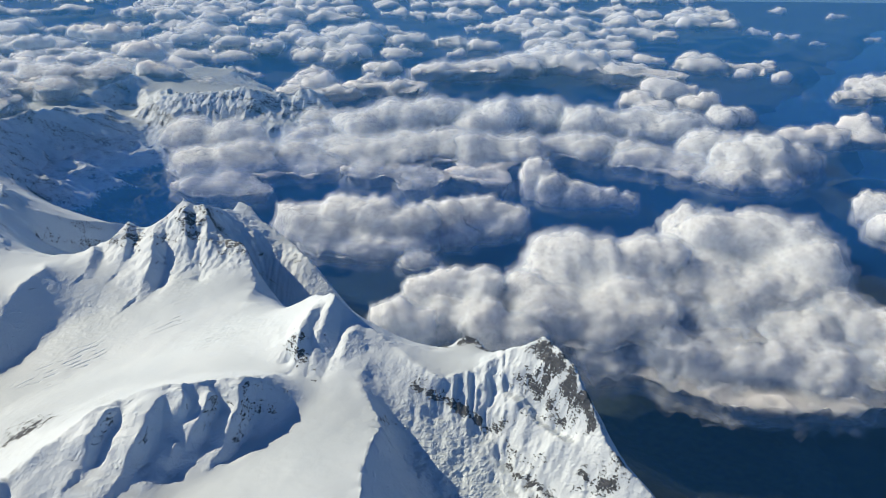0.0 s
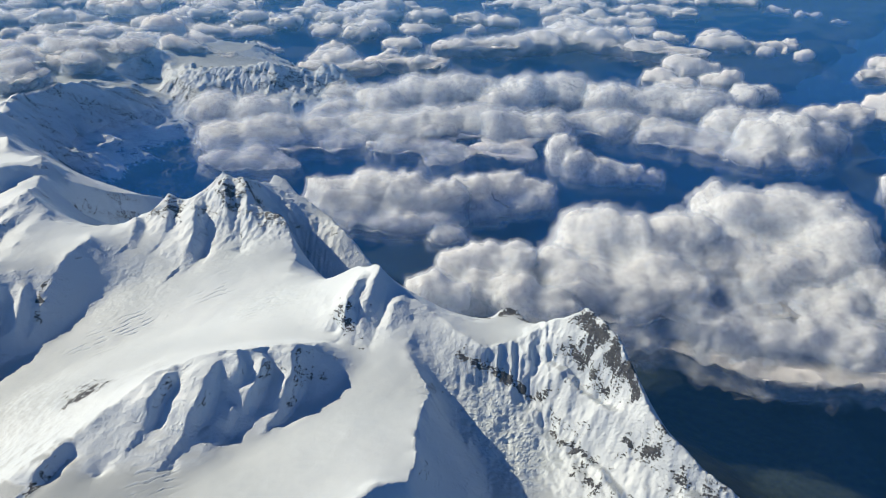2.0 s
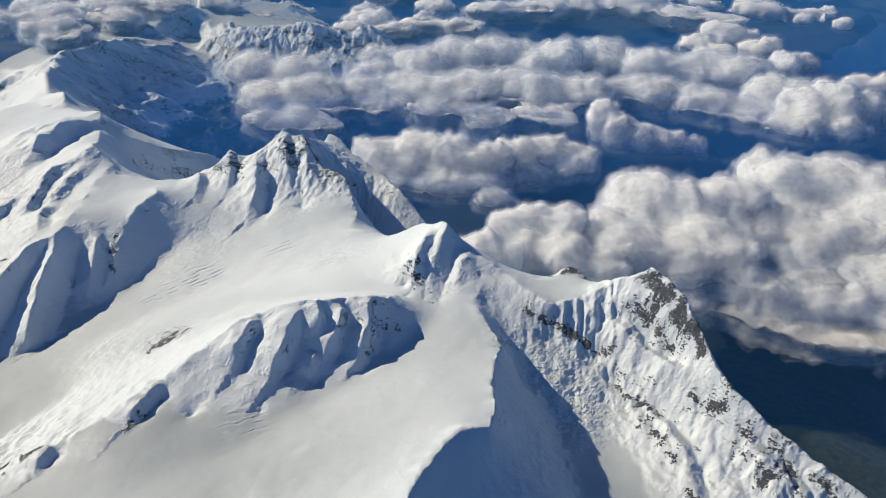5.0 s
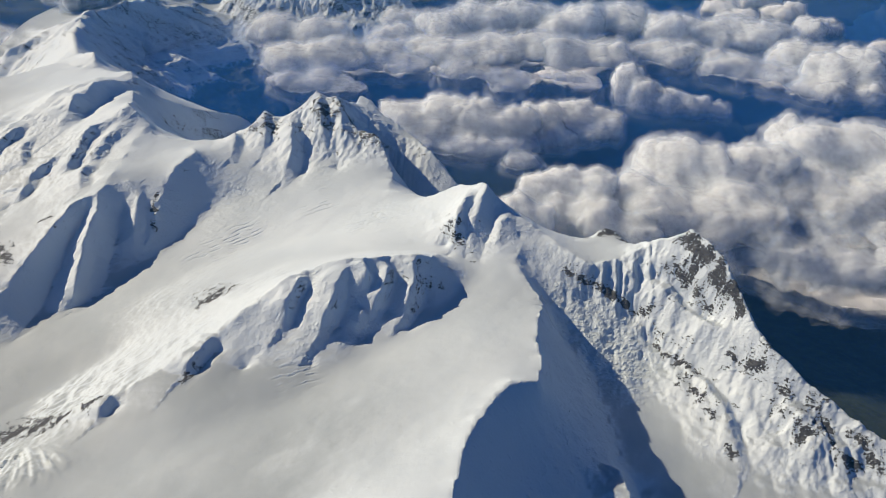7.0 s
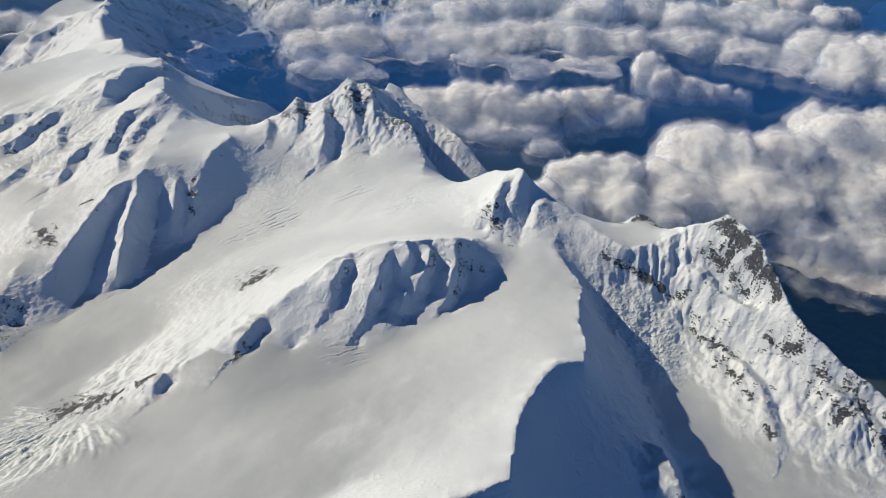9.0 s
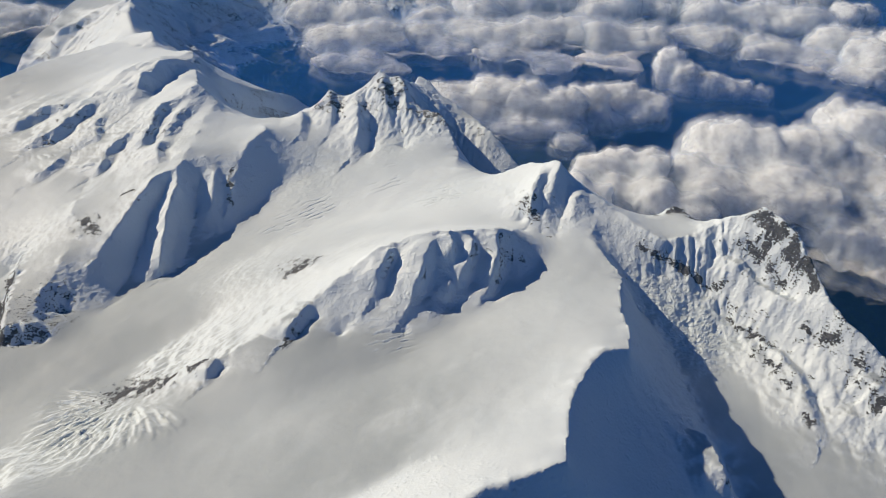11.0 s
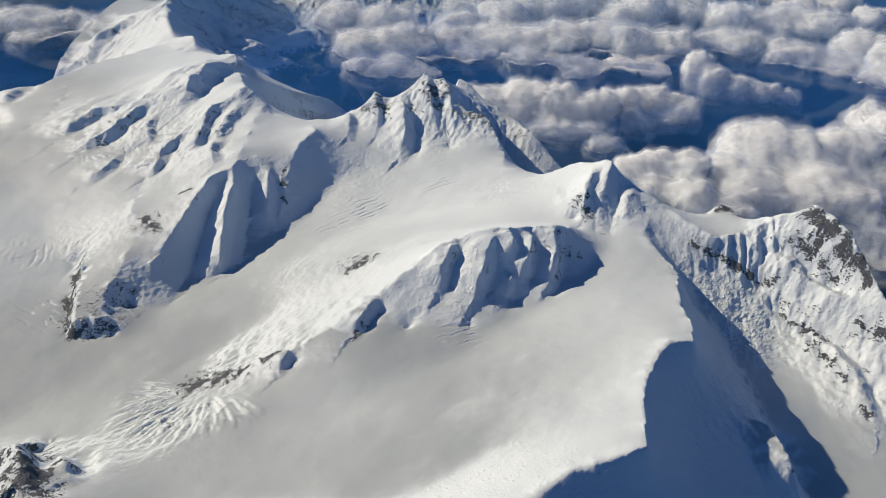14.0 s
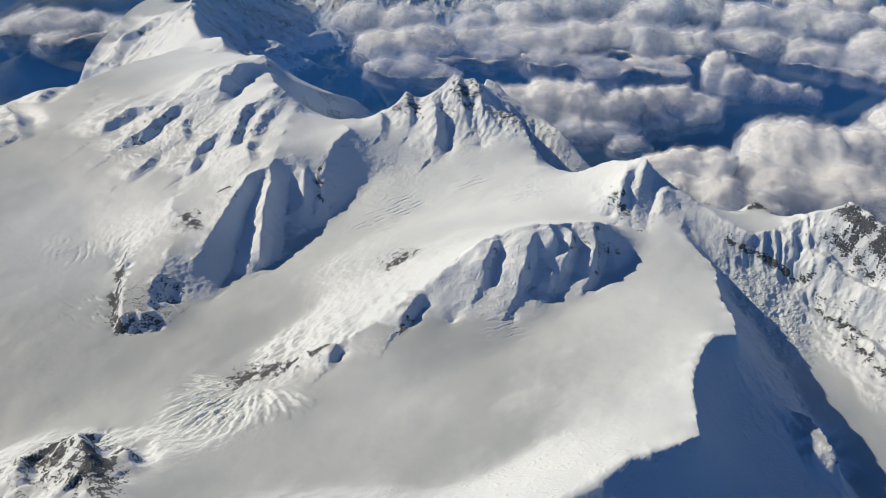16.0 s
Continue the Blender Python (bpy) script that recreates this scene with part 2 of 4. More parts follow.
# second peak, along the wall to the dark rocky peak and its long eastern ridge
line((0, 1, 205), (8, -2, 197), (15, -4, 192), (22, -10, 189), (29, -15, 186), (43, -27, 182), (56, -36, 179), (72, -30, 180), (87, -25, 188), (96, -29, 193), (105, -31, 199),
     (116, -49, 195), (122, -60, 186), (127, -76, 176), (133, -87, 170), (146, -100, 163), (160, -110, 156), (180, -126, 148), (215, -150, 130), (260, -190, 105))
line((29, -15, 186), (50, -2, 175), (60, 6, 173), (68, 9, 178), (73, 9, 176), (79, -3, 175), (87, -26, 188))
line((-5, 9, 200), (-10, -8, 197), (-13, -19.5, 192), (-14, -32, 180.5))
line((1.5, 0, 205), (-2, -10, 198), (-4.5, -19.5, 190.5), (-6, -30, 183), (-8, -38, 178.5))
line((4.5, -6, 195), (5.5, -14, 190), (4, -24, 184), (1, -34, 179.5))
line((15, -4, 192.5), (10, -17, 191.5), (8, -28, 185))
# corniced ridge between the snowfield and the shaded valley
line((15, -4, 192), (21, -25, 184), (17, -41, 180), (21, -50, 179), (27, -62, 177), (32, -73, 176), (29, -90, 177), (28, -107, 178), (30, -125, 179), (28, -138, 180),
     (17, -143, 183), (8, -160, 184), (3, -178, 185), (1, -195, 186), (0, -213, 187), (-12, -222, 189), (-30, -236, 191), (-60, -270, 196))
# fluted ridge across the snowfield, and its long tail
line((-16.5, -36.5, 179), (-25.5, -59.5, 190.5), (-41, -63, 190.5), (-52.5, -72, 193.5), (-60.5, -73, 193.5), (-70, -74, 191.5), (-80, -80.5, 190), (-92, -92, 185), (-104, -104, 180), (-111.5, -112.5, 174.5), (-124, -126, 169),
     (-140, -139, 164.5), (-148, -147, 161), (-172, -147, 152), (-193, -147, 142))
line((-25.5, -59.5, 190.5), (-27.5, -70, 182), (-29, -89, 172))
line((-41, -63, 190.5), (-38, -75, 182), (-45, -96, 174.5), (-51.5, -102, 170))
line((-60.5, -73, 193.5), (-64, -92, 183), (-66, -110, 174), (-68, -122, 167.5))
line((-80, -80.5, 190), (-82, -94, 182), (-83, -107, 176), (-88, -116, 173), (-96, -126, 166.5))
# shaded spurs over the main glacier
line((-205, 99, 181), (-188, 69, 186), (-195, 54, 183), (-198, 38, 176), (-196, 22, 168), (-195, 4, 158), (-198, -9, 149))
line((-236, 108, 190), (-232, 60, 183), (-226, 14, 180), (-237, 5, 177), (-241, -29, 168), (-246, -52, 158), (-252, -73, 149), (-253, -88, 141))
line((-226, 14, 180), (-222, 4, 174.5), (-222, -10, 167.5), (-220, -25, 160), (-217, -40, 153), (-214.5, -51, 148.5))
line((-218, 34, 180), (-212, 32, 177), (-207, 24, 172.5), (-204, 12, 166), (-202, 0, 157), (-199, -8, 149))
line((-252, 118, 199), (-284, 59, 172), (-290, 20, 162), (-278, -20, 163), (-264, -31, 162), (-262, -80, 152), (-262, -100, 147))
line((-231, 6, 171), (-233.5, -14, 160), (-232, -34, 150.5), (-231, -54, 143), (-233, -74, 139.5))
line((-216, 18, 167), (-213, 0, 156), (-209, -22, 147.5), (-206, -36, 144))
# dark cliff at the end of the spur
line((-293, -48, 151), (-289, -62, 151), (-279, -88, 149), (-268, -111, 146), (-254, -106, 146))
line((-299, -50, 144), (-294, -64, 143), (-284, -91, 140), (-272, -117, 138), (-250, -113, 138))
line((-293, 214, 193), (-321, 148, 192), (-334, 105, 182), (-341, 72, 168), (-367, 40, 159))
line((-310, 224, 190), (-384, 262, 184), (-429, 209, 178), (-448, 176, 172), (-485, 175, 162), (-540, 150, 145))
line((-429, 209, 178), (-410, 130, 168), (-420, 70, 160))
line((-293, 214, 193), (-268, 202, 178), (-250, 230, 160), (-235, 282, 138), (-215, 330, 100))
# deep bowls behind the crest, north of the dome and below the highest peak
line((-258, 188, 157), (-242, 205, 140), (-222, 250, 116))
line((-222, 150, 138), (-200, 175, 122), (-180, 210, 108))
line((-96, 126, 165), (-82, 122, 152), (-62, 115, 142), (-40, 100, 134), (-15, 85, 125))
# small rocky peak over the ice fall
line((-239, -190, 137), (-237, -206, 148), (-227, -219, 158), (-216, -233, 164), (-205, -255, 168), (-210, -300, 170))
line((-222, -207, 147), (-204, -224, 158), (-205, -255, 168))
# western glaciers and heads, far behind
line((-408, 340, 191), (-450, 430, 180), (-470, 520, 172), (-451, 608, 168), (-480, 700, 160), (-463, 795, 172), (-400, 900, 172), (-390, 964, 173), (-339, 979, 163), (-260, 965, 140), (-180, 950, 90))
line((-400, 880, 168), (-362, 745, 159), (-310, 760, 158), (-258, 776, 162), (-200, 800, 150), (-155, 818, 156), (-120, 790, 120), (-80, 760, 75))
line((-258, 776, 162), (-200, 735, 130), (-174, 720, 124), (-130, 700, 85))
line((-445, 735, 140), (-429, 760, 148), (-410, 755, 140))
line((-470, 470, 172), (-427, 520, 130), (-400, 470, 124), (-374, 448, 124), (-340, 420, 90))

CRESTS = len(LINES)
# glacier floors
line((-60, 32, 174), (-90, 5, 167), (-133, 6, 157), (-175, -30, 150), (-205, -62, 144), (-232, -95, 139), (-244, -143, 137), (-272, -190, 134), (-330, -230, 130))
line((-18, -28, 179), (-59, -31, 176), (-87, -34, 172), (-112, -40, 166), (-141, -42, 160), (-154, -66, 157), (-170, -94, 148), (-188, -116, 142), (-204, -137, 139))
line((-253, -90, 140), (-235, -87, 138), (-225, -63, 140), (-205, -39, 143), (-191, -12, 148), (-178, 22, 154), (-165, 46, 163), (-128, 64, 171), (-100, 60, 173))
line((0, -38, 178), (-5, -57, 175), (-21, -88, 171.5), (-45, -112, 168), (-72, -144, 165), (-104, -168, 162), (-140, -184, 158.5), (-164, -184, 156.5), (-195, -192, 148), (-230, -183, 139))
line((-46, -205, 176), (-84, -238, 173), (-129, -230, 164), (-167, -232, 160), (-190, -260, 163))
line((-67, -177, 168), (-110, -182, 163), (-150, -195, 158))
line((-5, -95, 174), (-2, -130, 177), (-25, -190, 180))
line((-420, 60, 158), (-382, 25, 156), (-350, 0, 152), (-320, -45, 145), (-300, -55, 142), (-298, -105, 140), (-285, -150, 137))
line((-470, -40, 165), (-400, -90, 150), (-340, -150, 138), (-400, -250, 150))
# shaded valley and the foot of the rocky wall
line((40, -112, 161), (43, -132, 160), (35, -150, 163), (23, -170, 166), (18, -192, 168), (15, -215, 168), (3, -237, 170), (-16, -253, 173))
line((24, -35, 178), (34, -50, 168), (42, -70, 157), (55, -90, 147), (62, -117, 143), (70, -142, 138), (78, -175, 130), (85, -230, 122), (95, -300, 112))
line((51, -45, 167), (74, -51, 159), (84, -60, 154), (94, -74, 149), (105, -98, 144), (114, -130, 138), (124, -148, 133), (130, -190, 124), (140, -300, 100))
line((79, -71, 150), (80, -98, 141), (88, -130, 136), (98, -180, 126), (110, -300, 108))
line((94, -50, 166), (108, -58, 170), (120, -84, 160), (136, -110, 151), (152, -120, 147), (165, -138, 139), (195, -170, 124), (240, -230, 95))
# northern feet, valleys and the outer rim
line((-215, 330, 90), (-150, 260, 100), (-95, 240, 92), (-30, 200, 85), (30, 140, 88), (75, 70, 100), (120, 25, 108), (155, -25, 105), (185, -80, 98), (225, -130, 88), (290, -200, 70))
line((-360, 400, 75), (-290, 440, 55), (-240, 430, 48), (-120, 380, 44), (0, 320, 40), (110, 230, 42), (180, 120, 44), (240, 0, 46), (300, -120, 50))
line((-310, 600, 78), (-250, 520, 52), (-240, 430, 48))
line((-371, 680, 124), (-340, 640, 104), (-310, 600, 78))
line((-371, 680, 124), (-378, 704, 133), (-430, 725, 139), (-440, 790, 150))
line((-560, 300, 75), (-500, 330, 85), (-520, 250, 80), (-560, 180, 78))
line((-560, 1060, 90), (-300, 1060, 60), (-60, 1040, 40), (100, 900, 34), (200, 600, 36), (320, 300, 38), (320, 0, 44))
line((-60, 1040, 40), (-40, 760, 45), (-60, 600, 45), (-120, 380, 44))
line((320, 0, 44), (320, -300, 70), (140, -300, 100))
line((-60, -300, 198), (-210, -300, 170), (-400, -300, 155), (-560, -300, 160), (-560, 150, 145))

UNEVEN = np.random.RandomState(3)
for n in range(CRESTS):
    rows = [LINES[n][0]]
    for a, b in zip(LINES[n][:-1], LINES[n][1:]):
        size = np.hypot(*(b - a)[:2])
        count = int(size // 5) if a[1] < 300 else 0
        for k in range(count):
            swing = min(size, 24) * UNEVEN.uniform(-1, 1, 3) * (0.045, 0.045, 0.03)
            rows.append(a + (b - a) * (k + 1) / (count + 1) + swing)
        rows.append(b)
    LINES[n] = np.array(rows)

# sharp ribs: a gentle flank to the sun and a steep one away from it
RIBS = []


def rib(height, gentle, sharp, *points):
    RIBS.append((height, gentle, sharp, np.array(points, float)))


# southern snow slopes
rib(5.8, 22, 4, (-377, 75), (-374, 93), (-366, 105), (-351, 108), (-334, 106))
rib(5.0, 20, 4, (-353, 54), (-349, 67), (-337, 76), (-331, 91), (-322, 120))
rib(4.3, 14, 3, (-291, 22), (-286, 33), (-288, 49), (-280, 66), (-278, 78))
rib(5.8, 16, 4, (-266, 44), (-267, 67), (-269, 88), (-258, 108))
rib(4.3, 12, 4, (-254, 53), (-254, 81), (-249, 104))
rib(7.9, 25, 5, (-294, 99), (-299, 126), (-298, 166), (-289, 200))
rib(4.3, 20, 4, (-470, 150), (-462, 173))
rib(8.6, 30, 5, (-495, 142), (-464, 116), (-442, 87))
rib(3.6, 14, 3, (-300, 60), (-312, 80), (-310, 96))
rib(3.6, 14, 3, (-240, 20), (-250, 40), (-252, 60))
rib(2.9, 12, 3, (-330, 20), (-322, 36), (-318, 52))
rib(3, 6, 2.5, (-226, 14), (-222, 0), (-221, -18), (-217, -40), (-214, -52))
rib(2.5, 5, 2.5, (-212, 32), (-206, 22), (-203, 6), (-199, -9))
# the two main peaks
rib(9, 12, 4, (-138, 121), (-135, 110), (-131, 98), (-129, 84), (-131, 66))
rib(5, 9, 3, (-123, 138), (-118, 122), (-112, 108), (-108, 94))
rib(5, 8, 3, (-109, 133), (-102, 116), (-99, 104), (-98, 92))
rib(4, 8, 3, (-158, 125), (-154, 112), (-150, 100), (-150, 86))
rib(4, 9, 3, (-105, 126), (-98, 112), (-92, 96))
rib(4, 8, 3, (-176, 112), (-170, 96), (-168, 80))
rib(2.5, 6, 2, (-6, 4), (-10, -8), (-13, -19), (-14, -30))
# flutes of the ridge across the snowfield
rib(6, 9, 2, (-79, -81), (-80, -90), (-82, -99), (-84, -108))
rib(6.5, 9, 2, (-58, -74), (-61, -83), (-63, -93), (-65, -101), (-67, -111))
rib(6, 8, 2, (-52, -72), (-50, -80), (-50, -87))
rib(3.5, 6, 2, (-48, -90), (-50, -97), (-52, -103))
rib(7, 6, 2, (-39, -66), (-41, -77), (-44, -87), (-46, -96))
rib(8, 7, 2.2, (-27, -60), (-30, -67), (-28, -74), (-30, -83), (-31, -90))
rib(4, 12, 2, (-110, -112), (-115, -121), (-118, -129), (-120, -135))
rib(4, 10, 2, (-145, -143), (-147, -148), (-147, -155))
# wall and rocky peak
rib(1.6, 6, 2, (66, -32), (68, -42))
rib(1.6, 6, 2, (76, -31), (79, -41))
rib(1.6, 6, 2, (85, -33), (84, -42))
rib(1.6, 6, 2, (94, -34), (89, -41))
rib(5, 12, 3, (78, -41), (93, -50), (107, -66), (122, -81))
rib(4, 10, 3, (94, -74), (103, -86), (112, -104), (116, -131))
rib(4, 10, 3, (133, -106), (147, -115), (160, -128))
rib(12, 9, 5, (60, -142), (63, -153), (66, -166), (70, -180))
# rocky peak over the ice fall
rib(9, 12, 4, (-252, -206), (-243, -206), (-228, -218), (-216, -236))
rib(6, 8, 3, (-222, -207), (-203, -227))
rib(7, 10, 4, (-262, -222), (-250, -226), (-238, -244))

# smooth faces and snow slopes (x, y, radius)
CALM = [(-236, -45, 26, 0.95), (-232, 0, 20, 0.95), (-207, 5, 24, 0.95), (-212, -35, 16, 0.95), (-184, 35, 24, 0.95), (24, -160, 24, 0.85), (45, -150, 26, 0.4), (50, -112, 22, 0.4),
        (72, -140, 22, 0.5), (40, -190, 30, 0.85), (10, -235, 26, 0.85), (9, -12, 8, 1.3), (-46, -212, 40, 1.3), (-17, -211, 25, 1.3), (-65, -240, 35, 1.3), (-30, -245, 25, 1.3),
        (-110, -70, 24, 1), (-20, -120, 30, 1.3), (-330, 75, 55, 0.7), (-265, 65, 32, 0.65), (-60, -85, 36, 0.6), (76, -44, 30, 0.7), (112, -88, 34, 0.6), (-420, 130, 50, 0.6)]


def calmness(x, y):
    return np.clip(sum(k * np.exp(-((x - cx) ** 2 + (y - cy) ** 2) / (r * r)) for cx, cy, r, k in CALM), 0, 1)


# broken rocky ground (x, y, radius, amount)
CRAGS = [(-150, 112, 20, 0.45), (-112, 118, 26, 0.5), (-80, 104, 18, 0.6), (-10, -18, 15, 0.8), (108, -45, 28, 1.0), (75, -38, 26, 0.6), (120, -85, 38, 0.22), (150, -118, 30, 0.9), (98, -92, 26, 0.25), (70, -70, 26, 0.4),
         (-135, -64, 14, 0.5), (-175, -140, 26, 0.6), (-285, -75, 30, 0.8), (-258, -100, 24, 0.8), (-235, -222, 34, 1.0), (-345, 85, 45, 0.75), (-262, 75, 34, 0.8), (-430, 200, 70, 0.6), (-85, 140, 45, 0.7), (-198, 25, 12, 0.5), (-222, -20, 12, 0.4), (52, -115, 26, 0.4), (48, -155, 26, 0.35), (34, -75, 14, 0.35), (-230, -15, 26, 0.4), (-208, 5, 22, 0.35), (-54, -82, 24, 0.28)]


def cragginess(x, y):
    return np.clip(sum(k * np.exp(-((x - cx) ** 2 + (y - cy) ** 2) / (r * r)) for cx, cy, r, k in CRAGS) + 0.45 * step(260, 380, y), 0, 1)


X0, X1, Y0, Y1 = -560, 320, -300, 1060


def draped(cell, start=None, passes=80):
    """A skin stretched over the lines, on a square mesh of that cell."""
    nx, ny = int((X1 - X0) / cell) + 1, int((Y1 - Y0) / cell) + 1
    fixed, value = np.zeros((nx, ny)), np.zeros((nx, ny))
    for pts in LINES:
        for a, b in zip(pts[:-1], pts[1:]):
            n = int(np.hypot(*(b - a)[:2]) / cell * 2) + 2
            p = a + (b - a) * np.linspace(0, 1, n)[:, None]
            i = np.clip(np.rint((p[:, 0] - X0) / cell).astype(int), 0, nx - 1)
            j = np.clip(np.rint((p[:, 1] - Y0) / cell).astype(int), 0, ny - 1)
            value[i, j], fixed[i, j] = p[:, 2], 1
    if start is None:
        z = np.full((nx, ny), 120.0)
    else:
        gx, gy = np.linspace(0, start.shape[0] - 1, nx), np.linspace(0, start.shape[1] - 1, ny)
        z = sampled(start, gx[:, None] + 0 * gy, 0 * gx[:, None] + gy)
    keep = fixed > 0
    for _ in range(passes):
        q = np.pad(z, 1, mode="edge")
        z = 0.25 * (q[2:, 1:-1] + q[:-2, 1:-1] + q[1:-1, 2:] + q[1:-1, :-2])
        z[keep] = value[keep]
    return z


def sampled(grid, i, j):
    i, j = np.clip(i, 0, grid.shape[0] - 1.001), np.clip(j, 0, grid.shape[1] - 1.001)
    a, b = i.astype(int), j.astype(int)
    u, v = i - a, j - b
    return (grid[a, b] * (1 - u) + grid[a + 1, b] * u) * (1 - v) + (grid[a, b + 1] * (1 - u) + grid[a + 1, b + 1] * u) * v


def worn(z, cell, rounds):
    """Running snow and water cut gullies into the steep flanks."""
    nx, ny = z.shape
    for r in range(rounds):
        q = np.pad(z, 1, mode="edge")
        best, target = np.zeros(z.shape), np.arange(nx * ny).reshape(nx, ny)
        index = np.pad(target, 1, mode="edge")
        for dx, dy in ((0, 1), (0, -1), (1, 0), (-1, 0), (1, 1), (1, -1), (-1, 1), (-1, -1)):
            drop = (z - q[1 + dx:nx + 1 + dx, 1 + dy:ny + 1 + dy]) / (cell * math.hypot(dx, dy))
            nearer = drop > best
            best = np.where(nearer, drop, best)
            target = np.where(nearer, index[1 + dx:nx + 1 + dx, 1 + dy:ny + 1 + dy], target)
        area, goes = [1.0] * (nx * ny), target.ravel().tolist()
        for k in np.argsort(-z, axis=None).tolist():
            g = goes[k]
            if g != k:
                area[g] += area[k]
        area = np.minimum(np.array(area).reshape(nx, ny), 60.0)
        cut = np.minimum(0.26 * np.clip(np.sqrt(area) - 2.2, 0, None) * np.clip(best - 0.25, 0, 0.9), 1.6) * cell
        soft = np.pad(cut, 1, mode="edge")
        cut = 0.5 * cut + 0.125 * (soft[2:, 1:-1] + soft[:-2, 1:-1] + soft[1:-1, 2:] + soft[1:-1, :-2])
        z = z - cut
    return z


def spaced(edges):
    """Places along an axis, from (from, to, spacing at start, spacing at end)."""
    out = []
    for a, b, s, e in edges:
        p = a
        while p < b - 0.3 * e:
            out.append(p)
            p += s + (e - s) * (p - a) / (b - a)
    return np.array(out + [edges[-1][1]])


def ribbed(z, gx, gy):
    """Adds the ribs to a height field: two planes that meet in a crest; where ribs meet, the higher one stands."""
    raised, cut = np.zeros(z.shape), np.zeros(z.shape)
    for height, gentle, sharp, pts in RIBS:
        reach = 3.2 * gentle
        lo, hi = pts.min(0) - reach, pts.max(0) + reach
        s = (slice(np.searchsorted(gx[:, 0], lo[0]), np.searchsorted(gx[:, 0], hi[0])), slice(np.searchsorted(gy[0], lo[1]), np.searchsorted(gy[0], hi[1])))
        x, y = gx[s] + 1.5 * fractal2(gx[s] / 7, gy[s] / 7, 5), gy[s] + 1.5 * fractal2(gx[s] / 7 + 40, gy[s] / 7, 5)
        best, shade, along = np.full(x.shape, 1e9), np.zeros(x.shape), np.zeros(x.shape)
        total, done = np.hypot(*np.diff(pts, axis=0).T).sum(), 0.0
        for a, b in zip(pts[:-1], pts[1:]):
            size = np.hypot(*(b - a))
            t = np.clip(((x - a[0]) * (b - a)[0] + (y - a[1]) * (b - a)[1]) / size**2, 0, 1)
            dx, dy = x - a[0] - t * (b - a)[0], y - a[1] - t * (b - a)[1]
            d = np.hypot(dx, dy)
            nearer = d < best
            best, shade, along = np.where(nearer, d, best), np.where(nearer, 0.94 * dx - 0.34 * dy, shade), np.where(nearer, (done + t * size) / total, along)
            done += size
        width = np.where(shade > 0, sharp, gentle)
        fade = (0.12 + 0.88 * step(0, 0.3, along)) * (0.25 + 0.75 * step(1.0, 0.65, along))
        fade = fade * np.clip(0.95 + 0.5 * fractal2(x / 15 + 7, y / 15, 3), 0.6, 1.3)
        near_ = np.clip(1 - best / (1.9 * width), 0, 1)
        raised[s] = np.maximum(raised[s], height * fade * (0.75 * near_ + 0.25 * near_ * near_))
        cut[s] = np.maximum(cut[s], 0.3 * height * fade * np.where(shade > 0, 1, 0) * np.exp(-(((best - 2 * sharp) / (1.6 * sharp)) ** 2)))
    return z + raised - cut


